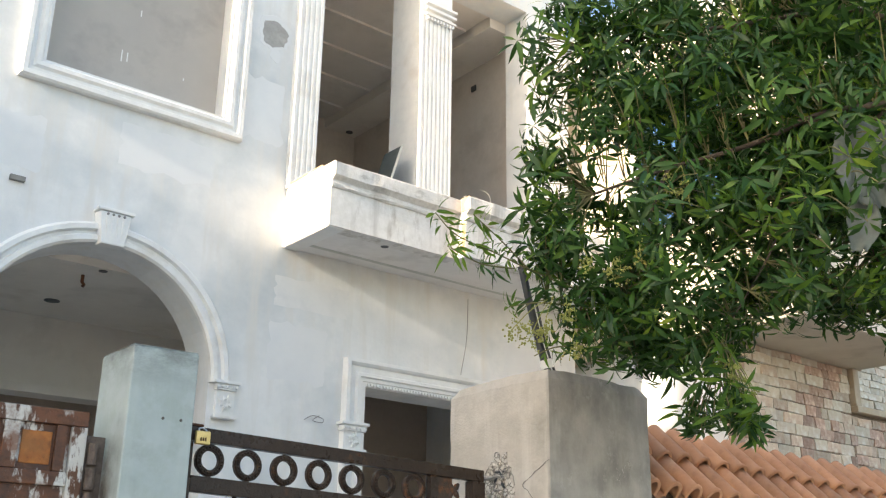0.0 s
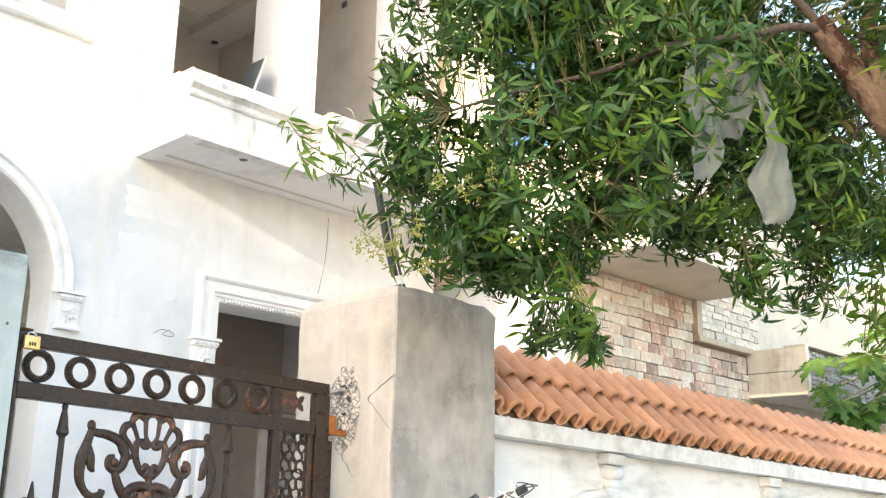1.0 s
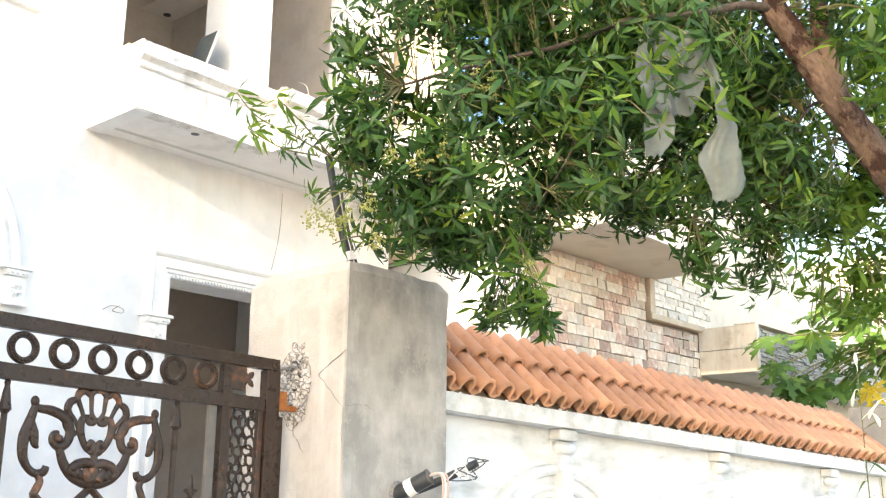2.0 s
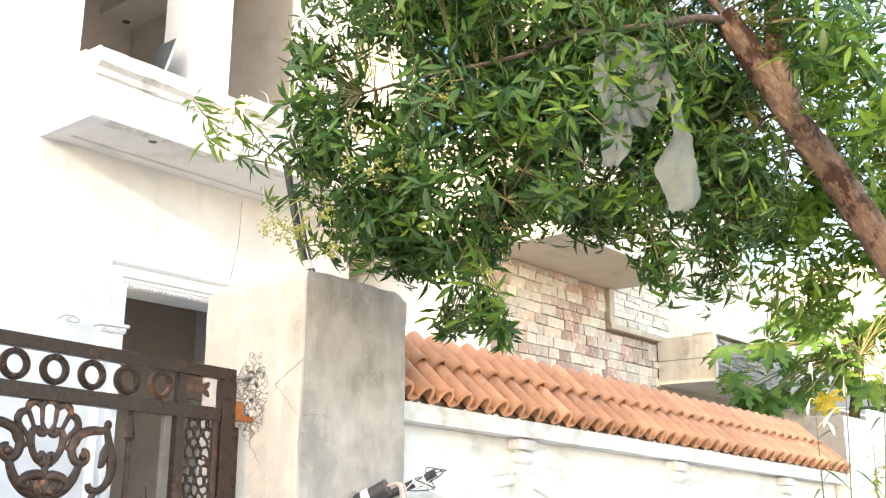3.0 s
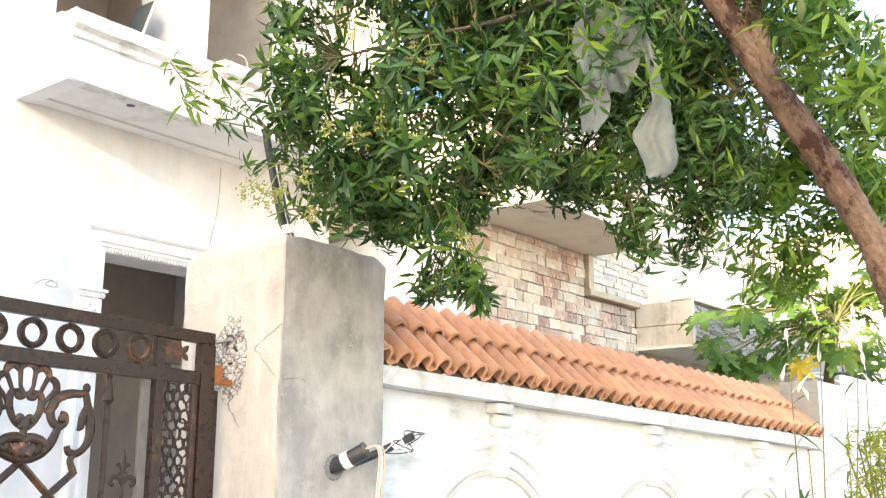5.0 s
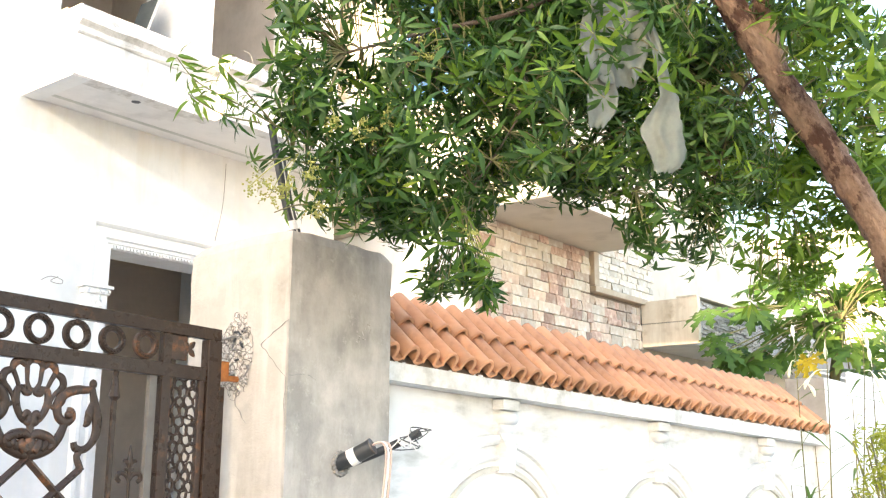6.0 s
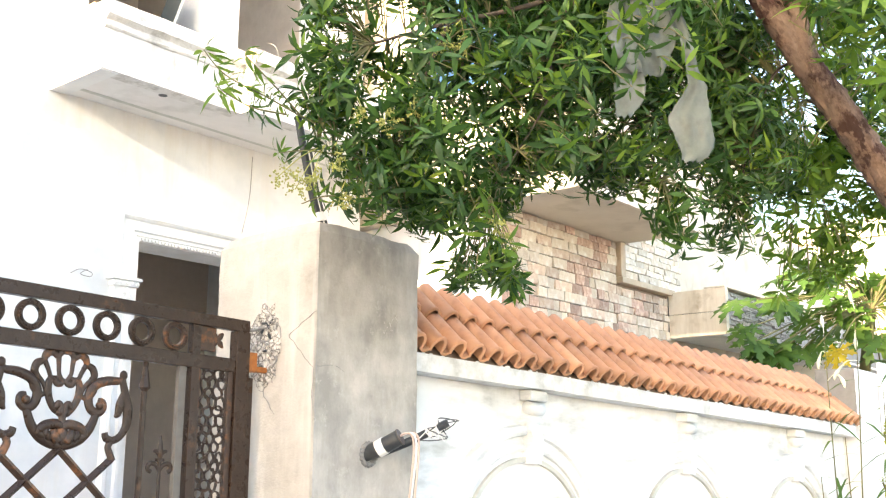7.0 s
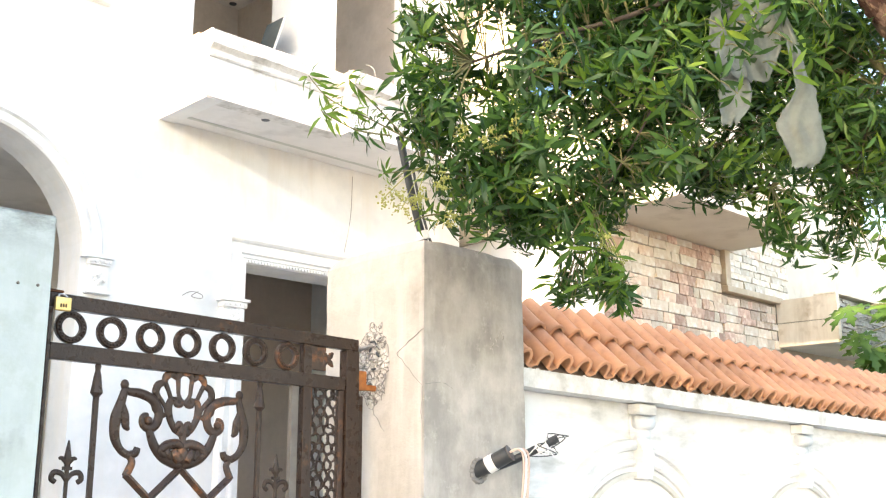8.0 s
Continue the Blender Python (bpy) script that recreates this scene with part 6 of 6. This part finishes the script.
for k in range(66):
    side = -1.12 + 1.80 * ((k * 0.618) % 1.0)
    lift = rp.uniform(-0.58, 0.60 - 0.35 * max(0.0, -side))
    tip = PC + ACROSS * side + Vector((-1.0, -0.36, 0)) * max(0.0, -side) + Vector((rp.uniform(-0.45, 0.35), 0.05, lift))
    size = rp.uniform(0.21, 0.33)
    yellow = k == 1
    if yellow:
        tip, size = Vector((10.03, 3.47, 2.57)), 0.21
    tip.z = max(tip.z, 2.54)
    d = (tip - PC).normalized()
    bm = bmesh.new()
    tube(bm, smooth_line([PC, PC + (tip - PC) * 0.5 + Vector((0, 0, 0.10)), tip]), 0.007, 6)
    stalk = part("leaf_stalk", bm, twig_bark, papaya)
    vs, fs = [], []
    face = Matrix.Translation(tip) @ Matrix.Rotation(math.atan2(d.y, d.x) + rp.uniform(-0.5, 0.5), 4, "Z") @ Matrix.Rotation(rp.uniform(0.1, 1.0), 4, "Y") @ Matrix.Rotation(rp.uniform(-0.7, 0.7), 4, "X")
    if yellow:
        face = Matrix.Translation(tip) @ Matrix.Rotation(2.9, 4, "Z") @ Matrix.Rotation(1.15, 4, "Y")
    lobed_leaf(vs, fs, face, size)
    ob = new("lobed_leaf", mesh_of("lobed_leaf", vs, fs, yellow_leaf if yellow else papaya_leaf))
    ob.parent = stalk
    if yellow:
        ob["label"] = "withered yellow lobed leaf"

# ---- tall weeds by the wall ----
rw = random.Random(31)
for bx, by, lx, ly, h in ((8.62, 2.93, -0.02, -0.09, 2.78), (8.60, 2.72, 0.02, -0.17, 2.75), (8.55, 3.06, 0.05, 0.04, 2.60), (8.35, 2.86, 0.0, 0.05, 1.75), (8.75, 2.62, 0.0, -0.08, 2.38), (8.2, 2.95, -0.10, 0.08, 1.45), (8.9, 2.80, 0.05, -0.03, 2.15)):
    w = thing("tall_weed", "tall thin green weed stalk with narrow curling leaves and pale buds", "weed", "weeds by the wall", at=(bx, by, -0.02))
    lean = Vector((lx, ly, 0))
    line = smooth_line([(0, 0, 0), lean * 0.3 + Vector((0, 0, h * 0.4)), lean * 0.8 + Vector((0, 0, h * 0.75)), lean + Vector((0, 0, h))], 6)
    bm = bmesh.new()
    tube(bm, line, [0.008 - 0.0003 * i for i in range(len(line))], 6)
    part("stalk", bm, twig_bark, w)
    vs, fs = [], []
    for j in range(12):
        p = line[4 + j % (len(line) - 9)] + Vector((0, 0, rw.uniform(-0.1, 0.1)))
        m = Matrix.Translation(p) @ Matrix.Rotation(rw.uniform(0, 6.28), 4, "Z") @ Matrix.Rotation(-rw.uniform(0.3, 1.0), 4, "Y")
        blade(vs, fs, m, rw.uniform(0.14, 0.30), rw.uniform(0.016, 0.034), rw.uniform(1.2, 2.4))
    ob = new("foliage", mesh_of("weed_leaves", vs, fs, papaya_leaf))
    ob.parent = w
    if h > 2.2:
        for j in range(3):
            q = line[-1 - 2 * j]
            e = Vector((rw.uniform(-0.05, 0.05), rw.uniform(-0.13, 0.13) if j else 0.02, rw.uniform(-0.07, 0.05) if j else 0.06))
            bm = bmesh.new()
            tube(bm, smooth_line([q, q + e * 0.6 + Vector((0, 0, 0.03)), q + e, q + e + Vector((e.x * 0.3, e.y * 0.3, -0.05 if j else 0.05)), q + e + Vector((e.x * 0.4, e.y * 0.4, -0.10 if j else 0.10))], 3), [0.0035, 0.0035, 0.0035, 0.004, 0.005, 0.007, 0.009, 0.012, 0.016, 0.017, 0.014, 0.009, 0.003], 7)
            part("flower_bud", bm, pale_bud, w, "pale greenish white drooping bud", smooth=True)
shrub = thing("roadside_shrub", "yellow-green leafy shrub on the verge", "shrub")
vs, fs = [], []
bm = bmesh.new()
for k in range(340):
    a, rr, z = rw.uniform(0, 6.28), rw.uniform(0, 1) ** 0.5 * 0.27, rw.uniform(0.7, 1.84)
    p = Vector((7.22 + rr * math.cos(a), 2.06 + rr * math.sin(a), z))
    whorl(vs, fs, Matrix.Translation(p) @ axis_to(Vector((math.cos(a), math.sin(a), 0.8)).normalized(), a), rw, 0.72)
    if k % 9 == 0:
        tube(bm, smooth_line([(7.22, 2.06, 0.05), (7.22 + 0.4 * rr * math.cos(a), 2.06 + 0.4 * rr * math.sin(a), z * 0.6), p]), 0.006, 4)
part("stem_clump", bm, twig_bark, shrub)
ob = new("foliage", mesh_of("shrub_leaves", vs, fs, shrub_leaf))
ob.parent = shrub
tagged(ob, "small yellow-green leaves", kind="stuff")

# ---- stones, ledge stones and tiles, piece by piece ----
def stone_mesh(w, h, d, mat, seed):
    b7 = bmesh.new()
    r = random.Random(seed)
    g = 0.0015
    v = []
    for y in (0.0, -d):
        k = 0.0018 if y else 0.0
        v.append([b7.verts.new((x + (r.uniform(-0.005, 0.005) if y else 0), y + (r.uniform(-0.009, 0.009) if y else 0), z + (r.uniform(-0.004, 0.004) if y else 0))) for x, z in ((g + k, g + k), (w - g - k, g + k), (w - g - k, h - g - k), (g + k, h - g - k))])
    mid = b7.verts.new((w * r.uniform(0.3, 0.7), -d - r.uniform(-0.004, 0.012), h * r.uniform(0.3, 0.7)))
    for i in range(4):
        j = (i + 1) % 4
        b7.faces.new((v[0][i], v[0][j], v[1][j], v[1][i]))
        b7.faces.new((v[1][i], v[1][j], mid))
    bmesh.ops.recalc_face_normals(b7, faces=b7.faces)
    me = bpy.data.meshes.new("stone")
    b7.to_mesh(me)
    b7.free()
    me.materials.append(mat)
    return me


rs = random.Random(41)
HEIGHTS = (0.068, 0.081, 0.094)
WIDTHS = (0.10, 0.14, 0.18, 0.22, 0.27)
STONES = {(w, h, mi, v): stone_mesh(w, h, 0.014 + 0.007 * v, mt, 7 * v + mi + int(w * 100)) for w in WIDTHS for h in HEIGHTS for mi, mt in enumerate((stone, stone_pale, stone_rose)) for v in range(3)}


def clad(x0, x1, z0, z1, y, parent, pale=0.0):
    z = z0
    while z < z1 - 0.03:
        h = rs.choice(HEIGHTS)
        if z + h > z1:
            h = HEIGHTS[0]
            z = z1 - h
        x = x0
        while x < x1 - 0.05:
            w = rs.choice(WIDTHS)
            if x + w > x1:
                w = max((q for q in WIDTHS if x + q <= x1 + 0.02), default=0.10)
            t = noise.noise((x * 1.3, z * 1.7, 4.0)) + rs.uniform(-0.5, 0.5) - pale
            mi = 2 if t > 0.20 else (1 if t < -0.08 else 0)
            ob = new("stone", STONES[(w, h, mi, rs.randrange(3))])
            ob.parent = parent
            ob.matrix_basis = Matrix.Translation((x, y + rs.uniform(-0.006, 0.004), z)) @ Matrix.Rotation(rs.uniform(-0.022, 0.022), 4, 'Y')
            x += w
        z += h


clad(NX0, 8.57, 2.08, 3.598, NY + 0.019, nb)
clad(8.57, NX1, 2.08, 3.20, NY + 0.019, nb, 0.2)
clad(8.68, 10.6, 3.265, 3.94, NY + 0.359, nb, 0.7)

bm = bmesh.new()
z = 2.77
while z < 3.225:
    h = rs.choice((0.012, 0.017, 0.024))
    x = 9.665
    while x < 13.2:
        w = rs.uniform(0.07, 0.22)
        d = rs.uniform(0.008, 0.040)
        box(bm, x, x + w - 0.004, 4.449 - d, 4.449, z, min(z + h - 0.003, 3.238))
        x += w
    z += h
tagged(part("stone_facing", bm, slate, nbal, "thin split grey ledge stones"), kind="stuff")

# clay tiles in two courses: a tall round barrel and a narrow flat pan in each
PITCH = 0.142
prof = []
for k in range(10):
    a = math.pi * (1.12 - 1.24 * k / 9)
    prof.append((0.047 + 0.047 * math.cos(a), 0.028 + 0.048 * math.sin(a)))
prof += [(0.104, -0.002), (0.126, -0.004), (0.149, 0.012)]
TH = 0.011
LEN = 0.285


def tile_mesh(seed):
    b8 = bmesh.new()
    r = random.Random(seed)
    secs = []
    for v, k in ((0.0, 1.10), (0.012, 1.14), (0.028, 1.04), (LEN * 0.5, 1.0), (LEN, 0.92)):
        top = [(0.047 + (u - 0.047) * (0.5 + 0.5 * k if u < 0.100 else 1.0) + 0.0015 * r.uniform(-1, 1), v, h * k + 0.002 * r.uniform(-1, 1)) for u, h in prof]
        bot = [(0.047 + (u - 0.047) * (0.74 if u < 0.100 else 1.0), v, (h - TH) * k) for u, h in reversed(prof)]
        secs.append(top + bot)
    ribbon(b8, secs)
    bmesh.ops.recalc_face_normals(b8, faces=b8.faces)
    me = bpy.data.meshes.new("roof_tile")
    b8.to_mesh(me)
    b8.free()
    me.materials.append(terracotta)
    for p in me.polygons:
        p.use_smooth = len(p.vertices) == 4
    return me


TILES = [tile_mesh(s) for s in range(7)]
rt = random.Random(51)
SL = radians(43.5)
for course in range(2):
    s = S0 + 0.005
    while s < S1 - (0.10 if course == 0 else 0.16):
        ob = new("roof_tile", rt.choice(TILES))
        ob.parent = wall
        along = 0.25 * course
        base = Vector((s, along * math.cos(SL), 2.060 + along * math.sin(SL) + 0.013 * course - FALL * s + rt.uniform(-0.002, 0.002)))
        ob.matrix_basis = Matrix.Translation(base) @ Euler((SL + rt.uniform(-0.012, 0.012) - 0.02, FALL + rt.uniform(-0.015, 0.015), rt.uniform(-0.015, 0.015))).to_matrix().to_4x4()
        s += PITCH
rm = random.Random(61)
mort = bmesh.new()
s = S0 + 0.05
while s < S1:
    if rm.random() < 0.6:
        bmesh.ops.create_icosphere(mort, subdivisions=1, radius=rm.uniform(0.005, 0.014), matrix=Matrix.Translation((s + rm.uniform(-.03, .03), 0.022, 2.05)) @ Matrix.Diagonal((1.5, 0.8, 0.6, 1)))
    s += PITCH / 2
tagged(wpart("eave_mortar", mort, plaster, wall, "white mortar dabs under the tile ends"), kind="stuff")
